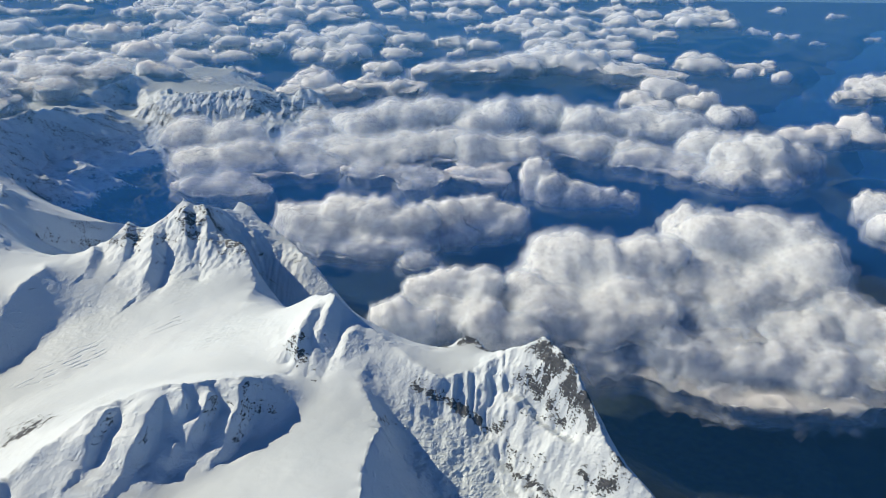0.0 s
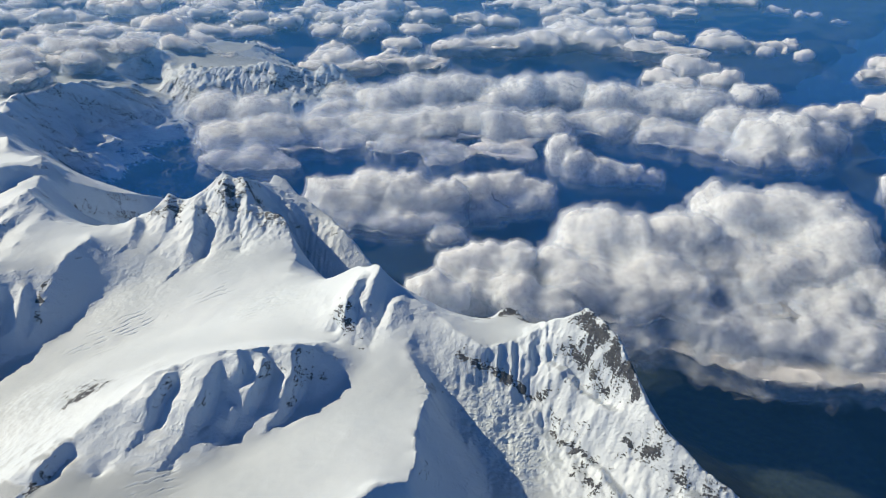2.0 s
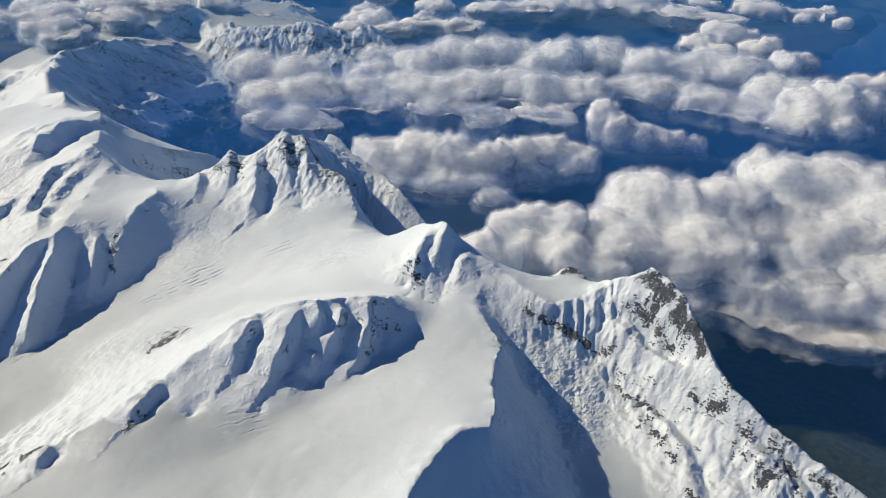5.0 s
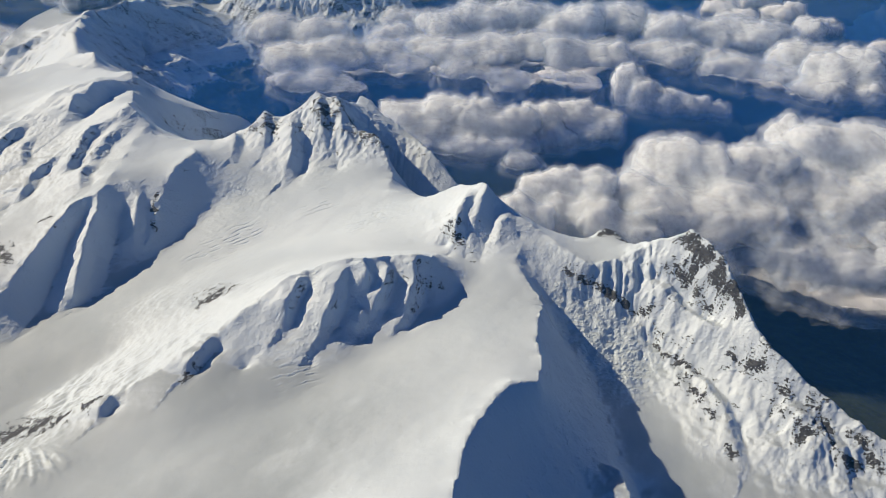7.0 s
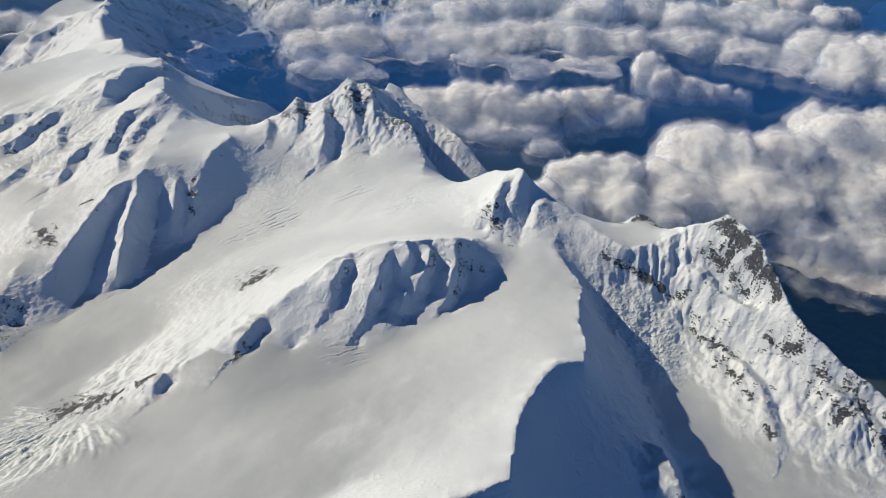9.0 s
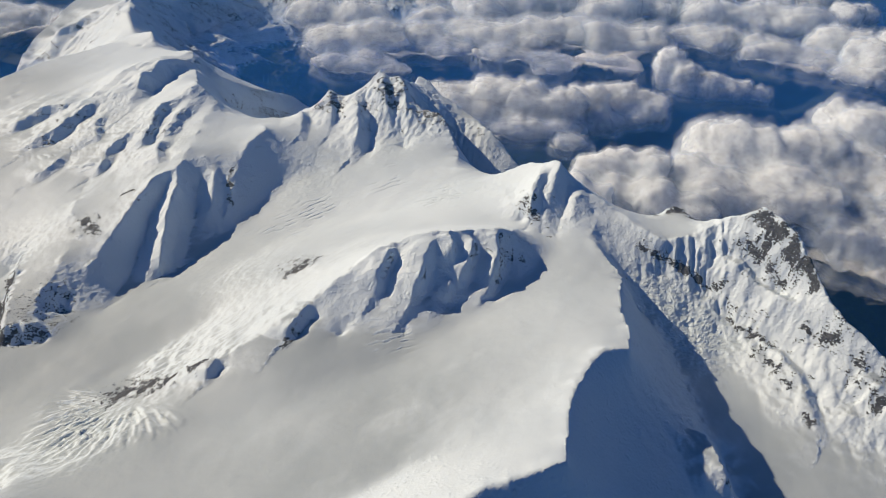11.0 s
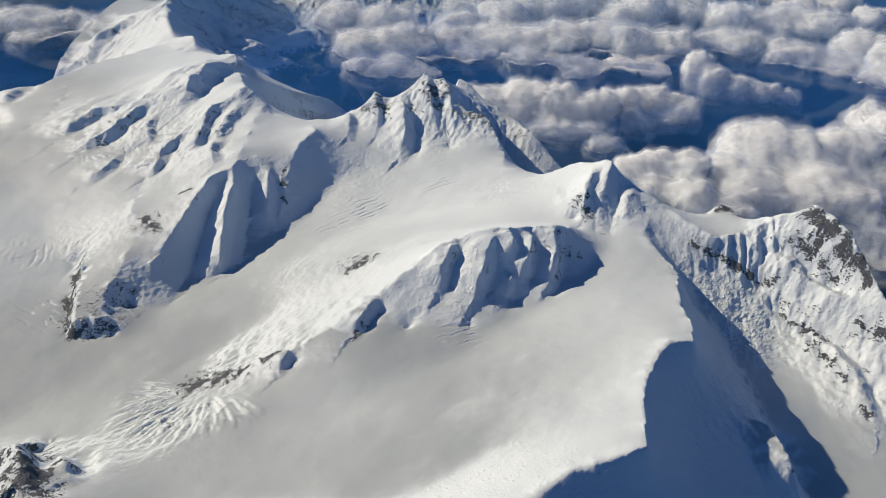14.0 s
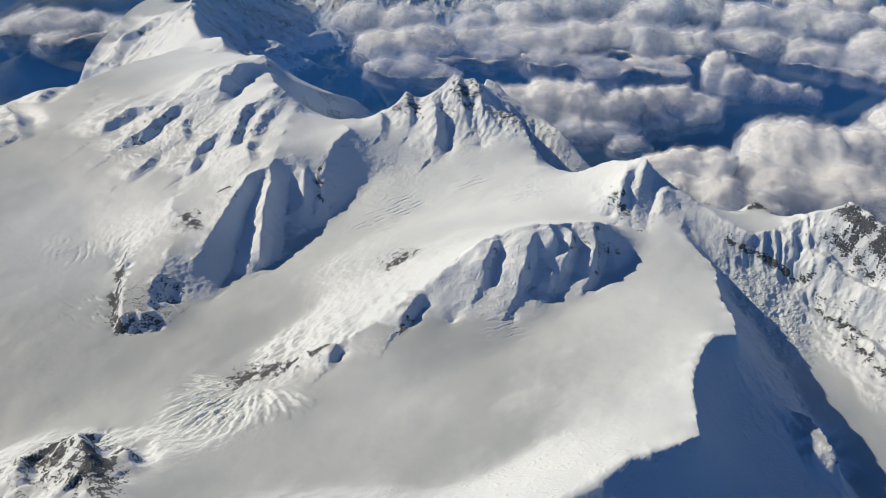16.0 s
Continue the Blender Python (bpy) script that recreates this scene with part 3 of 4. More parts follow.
def massif():
    z = None
    for cell, passes in ((40, 300), (20, 150), (10, 120), (4, 100), (2, 70)):
        z = draped(cell, z, passes)
    cell = 1.25
    z = draped(cell, z, 40)
    gx, gy = np.meshgrid(X0 + cell * np.arange(z.shape[0]), Y0 + cell * np.arange(z.shape[1]), indexing="ij")
    held = np.zeros(z.shape)
    for pts in LINES[:CRESTS]:
        for a, b in zip(pts[:-1], pts[1:]):
            p = a + (b - a) * np.linspace(0, 1, int(np.hypot(*(b - a)[:2]) / cell * 2) + 2)[:, None]
            held[np.clip(np.rint((p[:, 0] - X0) / cell).astype(int), 0, z.shape[0] - 1), np.clip(np.rint((p[:, 1] - Y0) / cell).astype(int), 0, z.shape[1] - 1)] = 1
    free = np.ones(z.shape)
    for k in range(10):
        q = np.pad(held, 1)
        held = np.maximum.reduce([q[1:-1, 1:-1], q[2:, 1:-1], q[:-2, 1:-1], q[1:-1, 2:], q[1:-1, :-2]])
        free = np.where((held > 0) & (free == 1), k / 10, free)
    # drifted snow rounds all but the crests
    drift = z
    for _ in range(30):
        q = np.pad(drift, 1, mode="edge")
        drift = 0.2 * (drift + q[2:, 1:-1] + q[:-2, 1:-1] + q[1:-1, 2:] + q[1:-1, :-2])
    z = z + (drift - z) * step(0.05, 0.8, free)
    sx, sy = np.gradient(z, cell)
    slope = np.hypot(sx, sy)
    steep, far, crag = step(0.25, 0.75, slope), step(300, 420, gy), cragginess(gx, gy)
    lively = 1 - 0.88 * calmness(gx, gy)
    z = z + lively * steep * (0.2 + 0.8 * free) * 1.5 * fractal2(gx / 34, gy / 34, 3, True)
    z = z + far * step(0.1, 0.5, slope) * 16 * fractal2(gx / 95, gy / 95, 6, True)
    z = z + crag * step(0.2, 0.5, slope) * (0.12 + 0.88 * free) * 2.6 * facets((gx + 3 * fractal2(gx / 12, gy / 12, 3)) / 13, (gy + 3 * fractal2(gx / 12 + 9, gy / 12, 3)) / 18, 3)
    z = ribbed(z, gx, gy)
    z = z + (worn(z, cell, 3) - z) * lively * (0.12 + 0.68 * crag)
    x = spaced([(-560, -330, 3.2, 1.0), (-330, 165, 0.75, 0.75), (165, 320, 1.0, 3.5)])
    y = spaced([(-300, -255, 2, 1.0), (-255, 160, 0.75, 0.75), (160, 330, 0.9, 2.0), (330, 1060, 2.0, 5.0)])
    px, py = np.meshgrid(x, y, indexing="ij")
    h = sampled(z, (px - X0) / cell, (py - Y0) / cell)
    sx, sy = np.gradient(h, x, y)
    slope = np.hypot(sx, sy)
    steep = step(0.3, 0.9, slope)

    def near(cx, cy, r):
        return np.exp(-((px - cx) ** 2 + (py - cy) ** 2) / (r * r))

    ice = 0.9 * near(-192, -185, 24) + 0.35 * near(-150, 40, 26) + 0.8 * near(52, -62, 22) + 0.9 * near(70, -80, 18) + 0.35 * near(-300, -40, 25) + 0.3 * near(-165, -60, 25) + 0.4 * near(-105, 80, 22) + 0.35 * near(-330, 90, 40) + 0.3 * near(-60, 15, 25) + 0.3 * near(-240, 60, 20)
    iced = np.clip(ice, 0, 1) * (1 - step(0.7, 1.2, slope))
    lively, crag = 1 - 0.8 * calmness(px, py), cragginess(px, py)
    h += step(0.2, 0.6, slope) * (0.08 + 0.17 * lively + 0.75 * crag) * (1.0 * facets((px + fractal2(px / 4, py / 4, 2)) / 4.6, (py + fractal2(px / 4 + 9, py / 4, 2)) / 6.5, 3) + 0.3 * fractal2(px / 2.2, py / 2.2, 3, True))
    # fluted snow on the northern wall
    h += 2.4 * near(74, -38, 24) * steep * fractal2(px / 5.5 + 0.2 * fractal2(px / 9, py / 9, 2), py / 30, 3, True)
    h += iced * 0.55 * fractal2(px / 3.2, py / 3.2, 3, True) + (1 - steep) * (0.8 * fractal2(px / 32, py / 32, 3) + 0.07 * fractal2(px / 4, py / 4, 3))
    # crevasses fan out over the ice fall
    round_, out_ = np.arctan2(py + 160, px + 181), np.hypot(px + 181, py + 160)
    fall = step(9, 16, out_) * step(46, 28, out_) * step(-0.2, 0.25, np.sin(round_ + 3.6))
    h += fall * 1.2 * fractal2(round_ * 9 + 0.05 * px, out_ / 16, 3, True)
    # fields of crevasses across the flow (x, y, radius, bearing, spacing)
    for cx, cy, r, turn, gap in ((-328, -48, 16, 0.3, 4.0), (-291, -98, 14, 1.1, 4.2), (-157, -7, 16, 2.2, 4.0), (-139, 12, 14, 2.2, 3.6), (-100, 40, 14, 2.0, 3.8), (-60, 10, 16, 1.7, 4.0),
                                 (-330, 60, 18, 0.6, 4.4), (-72, -128, 9, 2.0, 3.6), (-105, -60, 12, 2.3, 4.0)):
        u = (px - cx) * math.cos(turn) + (py - cy) * math.sin(turn)
        wave = np.sin(2 * np.pi * u / gap + 5 * fractal2(px / 11, py / 11, 3))
        h -= 0.45 * np.clip(1.3 * near(cx, cy, r), 0, 1) * (step(0.5, 0.9, wave) if gap < 6 else step(0.95, 0.995, wave)) * step(-0.1, 0.25, fractal2(px / 7 + 3, py / 7, 3))
    # the rim dips under the lowland
    rim = np.minimum.reduce([X1 - px, Y1 - py])
    h -= 8 * (1 - step(0, 40, rim))
    sx, sy = np.gradient(h, x, y)
    slope = np.hypot(sx, sy)
    streak = fractal2((0.5 * px + 0.3 * py + 1.1 * h) / 5, (px - py) / 22, 4)
    def band(ax, ay, bx, by, wide):
        t = np.clip(((px - ax) * (bx - ax) + (py - ay) * (by - ay)) / ((bx - ax) ** 2 + (by - ay) ** 2), 0, 1)
        return np.exp(-((px - ax - t * (bx - ax)) ** 2 + (py - ay - t * (by - ay)) ** 2) / wide**2)

    rock = 0.50 * step(1.15, 2.7, slope) + steep * (0.26 * fractal2(px / 14, py / 14, 5) + 0.5 * streak) + 0.15 * step(300, 420, py) * steep + 0.25 * step(560, 680, py) * steep
    rock *= 1 - 0.75 * calmness(px, py)
    rock += steep * (0.4 * near(-345, 80, 40) + 0.3 * near(-262, 70, 30)) * step(-0.3, 0.3, streak)
    for ax, ay, bx, by, wide in ((42, -38, 66, -45, 1.8), (66, -45, 89, -56, 1.8), (90, -68, 104, -85, 3), (98, -88, 108, -104, 3), (106, -110, 113, -126, 2.2), (116, -83, 133, -93, 2.2),
                                 (129, -106, 143, -121, 3), (143, -121, 162, -131, 3.2), (104, -33, 108, -45, 3.5), (106, -45, 116, -57, 4), (114, -54, 127, -72, 3.2), (99, -42, 107, -53, 2.6), (121, -62, 134, -86, 2.4),
                                 (-150, 110, -147, 103, 4), (-122, 128, -114, 119, 5), (-100, 128, -76, 108, 4), (-14, -20, -11, -30, 2.6), (-6, -33, -4, -39, 2.5), (-138, -77, -124, -59, 3), (-200, 33, -195, 12, 2.5),
                                 (-257, -8, -242, -2, 2.2), (-268, -27, -251, -42, 2.2), (-118, -136, -109, -114, 2), (-296, -54, -284, -88, 3.5), (-284, -88, -271, -114, 3.5), (-271, -114, -252, -110, 3),
                                 (60, 4, 70, 10, 3), (70, 8, 79, -2, 2.5), (-248, -212, -222, -224, 9), (-225, -218, -206, -246, 7), (-150, -146, -168, -151, 3), (-168, -151, -190, -153, 4.5),
                                 (138, -100, 152, -114, 3), (152, -115, 170, -129, 3.6), (112, -84, 122, -82, 2)):
        rock += (0.9 if wide == 3.5 else 0.72) * band(ax, ay, bx, by, 1.2 * wide) * step(-0.35, 0.3, fractal2(px / 3.5, py / 3.5, 3) + 0.5 * streak)

    rock += 0.12 * near(116, -50, 22) + 0.36 * near(-114, 120, 20) + 0.34 * near(-152, 112, 13) + 0.4 * near(-82, 106, 14) + 0.08 * near(120, -95, 28) + 0.42 * near(-134, -62, 13) + 0.40 * near(-264, -32, 10) + 0.6 * near(69, 9, 7) + 0.3 * near(-258, -95, 22) + 0.5 * near(-238, -222, 26) + 0.5 * near(-186, -150, 16)
    # where dim light is painted into flat low snow; some spots stay bright
    dimmed = step(0.5, 0.2, slope) * step(188, 172, h) * (0.85 + 0.3 * fractal2(px / 60, py / 60, 3)) * (1 - 0.95 * near(-85, 15, 95)) * (1 - 0.5 * near(-10, -100, 50)) * (1 + 0.2 * near(-260, -160, 100)) * (1 - 0.6 * near(-335, -30, 70))
    wood = step(112, 84, h) + 0.25 * fractal2(px / 35, py / 35, 4)
    return x, y, h, (sx, sy), np.clip(rock, 0, 1), iced, np.clip(wood, 0, 1), np.clip(dimmed, 0, 1), np.clip(step(0.16, 0.6, slope) * (0.6 + 0.5 * fractal2(px / 25, py / 25, 3)), 0.05, 1)


def sheet(name, x, y, h, mat, **marks):
    nx, ny = len(x), len(y)
    px, py = np.meshgrid(x, y, indexing="ij")
    me = bpy.data.meshes.new(name)
    k = np.arange(nx * ny).reshape(nx, ny)
    quads = np.stack([k[:-1, :-1], k[1:, :-1], k[1:, 1:], k[:-1, 1:]], -1).reshape(-1, 4)
    me.vertices.add(nx * ny)
    me.vertices.foreach_set("co", np.stack([px, py, h], -1).astype(np.float32).ravel())
    me.loops.add(4 * len(quads))
    me.loops.foreach_set("vertex_index", quads.astype(np.int32).ravel())
    me.polygons.add(len(quads))
    me.polygons.foreach_set("loop_start", np.arange(0, 4 * len(quads), 4, dtype=np.int32))
    me.polygons.foreach_set("use_smooth", np.ones(len(quads), bool))
    me.update(calc_edges=True)
    for key, v in marks.items():
        me.attributes.new(key, "FLOAT", "POINT").data.foreach_set("value", v.astype(np.float32).ravel())
    me.materials.append(mat)
    return new(name, me)


PLACES = [  # (centre, name, label, category, kind)
    ((-121, 132), "mountain", "highest double-headed snow peak with rocky spurs", "mountain", ""),
    ((2, 2), "mountain", "pointed snow peak with one dark shaded face", "mountain", ""),
    ((105, -45), "mountain", "dark rocky peak with a long snowy ridge", "mountain", ""),
    ((-75, -82), "mountain", "fluted snow ridge rising out of the snowfield", "mountain", ""),
    ((-225, 10), "mountain", "steep shaded snow spurs above the main glacier", "mountain", ""),
    ((-285, 150), "mountain", "broad snow dome with shaded ribs and ledges", "mountain", ""),
    ((22, -165), "mountain", "corniced snow ridge over a steep shaded wall", "mountain", ""),
    ((-230, -235), "mountain", "small dark rocky peak above the ice fall", "mountain", ""),
    ((-440, 190), "mountain", "long snowy ridge with rocky ledges at its end", "mountain", ""),
    ((-410, 520), "mountain", "distant snowy slope streaked with dark rock", "mountain", ""),
    ((-300, 830), "mountain", "distant snow chain half hidden by cloud", "mountain", ""),
    ((-150, -20), "glacier", "smooth grey-white glacier flowing between snow spurs", "glacier", ""),
    ((-90, -170), "snowfield", "wide smooth grey-white snowfield below the ridges", "snowfield", ""),
    ((-320, -70), "glacier", "broad flat glacier with faint flow stripes", "glacier", ""),
    ((95, -140), "glacier", "narrow glacier in the shaded valley", "glacier", ""),
    ((0, 400), "ground", "dark forested valley floor below the snow line", "valley", "structure"),
]


def regions(x, y, h):
    """Which of PLACES each cell of the massif belongs to, on a coarse net, each in one piece."""
    cell = 4.0
    gx, gy = np.arange(X0 + 2, X1, cell), np.arange(Y0 + 2, Y1, cell)
    i, j = np.searchsorted(x, gx).clip(1, len(x) - 2), np.searchsorted(y, gy).clip(1, len(y) - 2)
    z = h[np.ix_(i, j)]
    for _ in range(2):
        q = np.pad(z, 1, mode="edge")
        z = 0.2 * (z + q[2:, 1:-1] + q[:-2, 1:-1] + q[1:-1, 2:] + q[1:-1, :-2])
    px, py = np.meshgrid(gx, gy, indexing="ij")
    flat = np.hypot(*np.gradient(z, cell)) < 0.36
    centres = np.array([p[0] for p in PLACES], float)
    far = np.hypot(px[..., None] - centres[:, 0], py[..., None] - centres[:, 1])
    peaks = far[..., :11].argmin(-1)
    fields = 11 + far[..., 11:15].argmin(-1)
    label = np.where(flat & (z < 182) & (py < 120) & (far[..., 11:15].min(-1) < 130), fields, peaks)
    label = np.where(z < 98, 15, label)
    for _ in range(60):
        # loose scraps take the label of their neighbours
        seed = np.zeros(label.shape, bool)
        for k in range(len(PLACES)):
            mine = label == k
            if not mine.any():
                continue
            d = np.where(mine, far[..., k], 1e9)
            a = np.unravel_index(d.argmin(), d.shape)
            grown = np.zeros(label.shape, bool)
            grown[a] = True
            while True:
                q = np.pad(grown, 1)
                more = mine & (q[1:-1, 1:-1] | q[2:, 1:-1] | q[:-2, 1:-1] | q[1:-1, 2:] | q[1:-1, :-2])
                if (more == grown).all():
                    break
                grown = more
            seed |= grown
        if seed.all():
            break
        q, s = np.pad(label, 1, mode="edge"), np.pad(seed, 1)
        for dx, dy in ((1, 0), (-1, 0), (0, 1), (0, -1)):
            other, sure = q[1 + dx:label.shape[0] + 1 + dx, 1 + dy:label.shape[1] + 1 + dy], s[1 + dx:label.shape[0] + 1 + dx, 1 + dy:label.shape[1] + 1 + dy]
            take = ~seed & sure
            label = np.where(take, other, label)
            seed |= take
    return gx, gy, label


def build_massif():
    x, y, h, (sx, sy), rock, ice, wood, dimmed, rough = massif()
    gx, gy, label = regions(x, y, h)
    cx, cy = 0.5 * (x[1:] + x[:-1]), 0.5 * (y[1:] + y[:-1])
    face = label[np.ix_(np.clip(np.rint((cx - gx[0]) / 4).astype(int), 0, len(gx) - 1), np.clip(np.rint((cy - gy[0]) / 4).astype(int), 0, len(gy) - 1))]
    px, py = np.meshgrid(x, y, indexing="ij")
    points = np.stack([px, py, h], -1).reshape(-1, 3).astype(np.float32)
    normals = np.stack([-sx, -sy, np.ones_like(h)], -1).reshape(-1, 3)
    normals = (normals / np.linalg.norm(normals, axis=1, keepdims=True)).astype(np.float32)
    k = np.arange(len(x) * len(y)).reshape(len(x), len(y))
    quads = np.stack([k[:-1, :-1], k[1:, :-1], k[1:, 1:], k[:-1, 1:]], -1)
    for n, (_, name, words, sort, kind) in enumerate(PLACES):
        mine = quads[face == n]
        if not len(mine):
            continue
        used, corners = np.unique(mine, return_inverse=True)
        me = bpy.data.meshes.new(name)
        me.vertices.add(len(used))
        me.vertices.foreach_set("co", points[used].ravel())
        me.loops.add(4 * len(mine))
        me.loops.foreach_set("vertex_index", corners.astype(np.int32).ravel())
        me.polygons.add(len(mine))
        me.polygons.foreach_set("loop_start", np.arange(0, 4 * len(mine), 4, dtype=np.int32))
        me.polygons.foreach_set("use_smooth", np.ones(len(mine), bool))
        me.update(calc_edges=True)
        for key, v in (("rock", rock), ("ice", ice), ("wood", wood), ("dimmed", dimmed), ("rough", rough)):
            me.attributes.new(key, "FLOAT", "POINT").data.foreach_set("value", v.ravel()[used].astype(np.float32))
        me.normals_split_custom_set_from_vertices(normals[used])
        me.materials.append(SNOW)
        tagged(new(name, me), words, sort, "snow peaks" if name == "mountain" else "", kind)


build_massif()


# ---- lowland to the horizon ----
def lowlands():
    x, y = spaced([(-3600, -600, 60, 14), (-600, 900, 14, 14), (900, 4200, 14, 60)]), spaced([(-900, -300, 60, 14), (-300, 1500, 14, 14), (1500, 4900, 14, 60)])
    px, py = np.meshgrid(x, y, indexing="ij")
    h = 34 + 40 * step(0.0, 0.9, fractal2(px / 330, py / 330, 6, True) + 0.1) * step(4200, 1200, py)
    h += 60 * step(-200, -900, px) * (0.6 + 0.6 * fractal2(px / 200, py / 200, 5, True))
    lake = step(-25, 25, px - 680 - 0.58 * np.clip(py - 1300, 0, None) + 70 * fractal2(px / 160, py / 160, 4)) * step(790, 870, py)
    h += 34 * np.exp(-(((px - 560) / 150) ** 2 + ((py - 640) / 140) ** 2)) * (0.8 + 0.7 * fractal2(px / 90, py / 90, 5, True))
    h = h * (1 - lake) + 20 * lake
    inside = np.minimum.reduce([step(-700, -520, px), step(420, 310, px), step(1160, 1050, py), step(-900, -280, py)])
    return x, y, h * (1 - inside) + 25 * inside - 1.57e-6 * ((px - 70) ** 2 + (py + 360) ** 2)


tagged(sheet("ground", *lowlands(), LOWLAND), "dark forested valleys and foothills far below", "valley", kind="structure")


# ---- painted haze sheets and lake ----
hx, hy = np.linspace(-4000, 4500, 60), np.linspace(-900, 4950, 60)
hpx, hpy = np.meshgrid(hx, hy, indexing="ij")
vx, vy = spaced([(-3600, -700, 120, 20), (-700, 800, 12, 12), (800, 4300, 20, 120)]), spaced([(-800, -300, 60, 12), (-300, 1100, 12, 12), (1100, 4900, 16, 120)])
vpx, vpy = np.meshgrid(vx, vy, indexing="ij")
# stacked sheets coloured blue to imitate lit haze in the valleys
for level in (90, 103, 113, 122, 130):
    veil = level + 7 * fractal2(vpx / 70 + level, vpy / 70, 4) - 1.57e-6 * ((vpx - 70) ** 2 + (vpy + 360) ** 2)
    tagged(sheet("valley_haze_sheet", vx, vy, veil, VALLEY_TINT), "blue tinted sheet standing in for haze over the valleys", "haze", "valley haze", "stuff")
# added sheets; their blue colour imitates airlight over peaks, shadows and far clouds
peak_sheet = sheet("upper_haze_sheet", hx, hy, 236 - 1.57e-6 * ((hpx - 70) ** 2 + (hpy + 360) ** 2), PEAK_TINT)
tagged(peak_sheet, "faint blue sheet standing in for airlight over the snow peaks", "haze", "upper haze", "stuff")
upper = sheet("upper_haze_sheet", hx, hy, 186 - 1.57e-6 * ((hpx - 70) ** 2 + (hpy + 360) ** 2), UPPER_TINT)
tagged(upper, "blue tinted sheet standing in for haze above the distant clouds", "haze", "upper haze", "stuff")
lx, ly = np.linspace(480, 4200, 50), np.linspace(760, 3900, 50)
lpx, lpy = np.meshgrid(lx, ly, indexing="ij")
tagged(sheet("water", lx, ly, 28 - 1.57e-6 * ((lpx - 70) ** 2 + (lpy + 360) ** 2), WATER), "long blue lake below the clouds", "lake", kind="structure")


# ---- clouds ----
def skin(field, origin, cell):
    """The surface where a field on a grid of boxes passes zero, one vertex in each box that it crosses."""
    inside = field > 0
    nx, ny, nz = field.shape
    total, count = np.zeros((nx - 1, ny - 1, nz - 1, 3)), np.zeros((nx - 1, ny - 1, nz - 1))
    corners = [(a, b, c) for a in (0, 1) for b in (0, 1) for c in (0, 1)]

    def cut(a):
        return tuple(slice(k, n - 1 + k) for k, n in zip(a, field.shape))

    for a in corners:
        for axis in range(3):
            if a[axis]:
                continue
            b = tuple(1 if k == axis else v for k, v in enumerate(a))
            fa, fb = field[cut(a)], field[cut(b)]
            crosses = (fa > 0) != (fb > 0)
            t = np.where(crosses, fa / np.where(crosses, fa - fb, 1), 0)
            count += crosses
            for k in range(3):
                total[..., k] += crosses * (a[k] + (t if k == axis else 0))
    used = count > 0
    number = np.full(used.shape, -1)
    number[used] = np.arange(used.sum())
    places = (np.argwhere(used) + total[used] / count[used][:, None]) * cell + origin
    faces = []
    for axis in range(3):
        u, v = [k for k in range(3) if k != axis]
        lo = tuple(slice(0, -1) if k == axis else slice(1, -1) for k in range(3))
        hi = tuple(slice(1, None) if k == axis else slice(1, -1) for k in range(3))
        a, b = inside[lo], inside[hi]
        for flip, cross in ((False, a & ~b), (True, ~a & b)):
            at = np.argwhere(cross) + np.array([0 if k == axis else 1 for k in range(3)])
            ring = []
            for du, dv in ((1, 1), (0, 1), (0, 0), (1, 0)):
                q = at.copy()
                q[:, u] -= du
                q[:, v] -= dv
                ring.append(number[q[:, 0], q[:, 1], q[:, 2]])
            ring = np.stack(ring, 1)
            faces.append(ring[:, ::-1] if flip != (axis == 1) else ring)
    faces = np.concatenate(faces)
    return places, faces[(faces >= 0).all(1)]


def cloud_mesh(name, places, faces, mat):
    me = bpy.data.meshes.new(name)
    me.vertices.add(len(places))
    me.vertices.foreach_set("co", places.astype(np.float32).ravel())
    me.loops.add(4 * len(faces))
    me.loops.foreach_set("vertex_index", faces.astype(np.int32).ravel())
    me.polygons.add(len(faces))
    me.polygons.foreach_set("loop_start", np.arange(0, 4 * len(faces), 4, dtype=np.int32))
    me.polygons.foreach_set("use_smooth", np.ones(len(faces), bool))
    me.update(calc_edges=True)
    me.materials.append(mat)
    return new(name, me)


def pieces(faces, count):
    """The faces of each connected piece, largest first."""
    label = np.arange(count)
    while True:
        low = label[faces].min(1)
        after = label.copy()
        for k in range(4):
            np.minimum.at(after, faces[:, k], low)
        after = after[after]
        if (after == label).all():
            break
        label = after
    own = label[faces[:, 0]]
    names, sizes = np.unique(own, return_counts=True)
    return [faces[own == names[k]] for k in np.argsort(-sizes)]


def billow(p, size, octaves=4):
    out, gain = 0, 1.0
    for k in range(octaves):
        out = out + gain * (np.abs(2 * value3(p / size + 11.7 * k) - 1) - 0.3)
        size, gain = size * 0.47, gain * 0.58
    return out


CLOUD_SEED = np.random.RandomState(21)


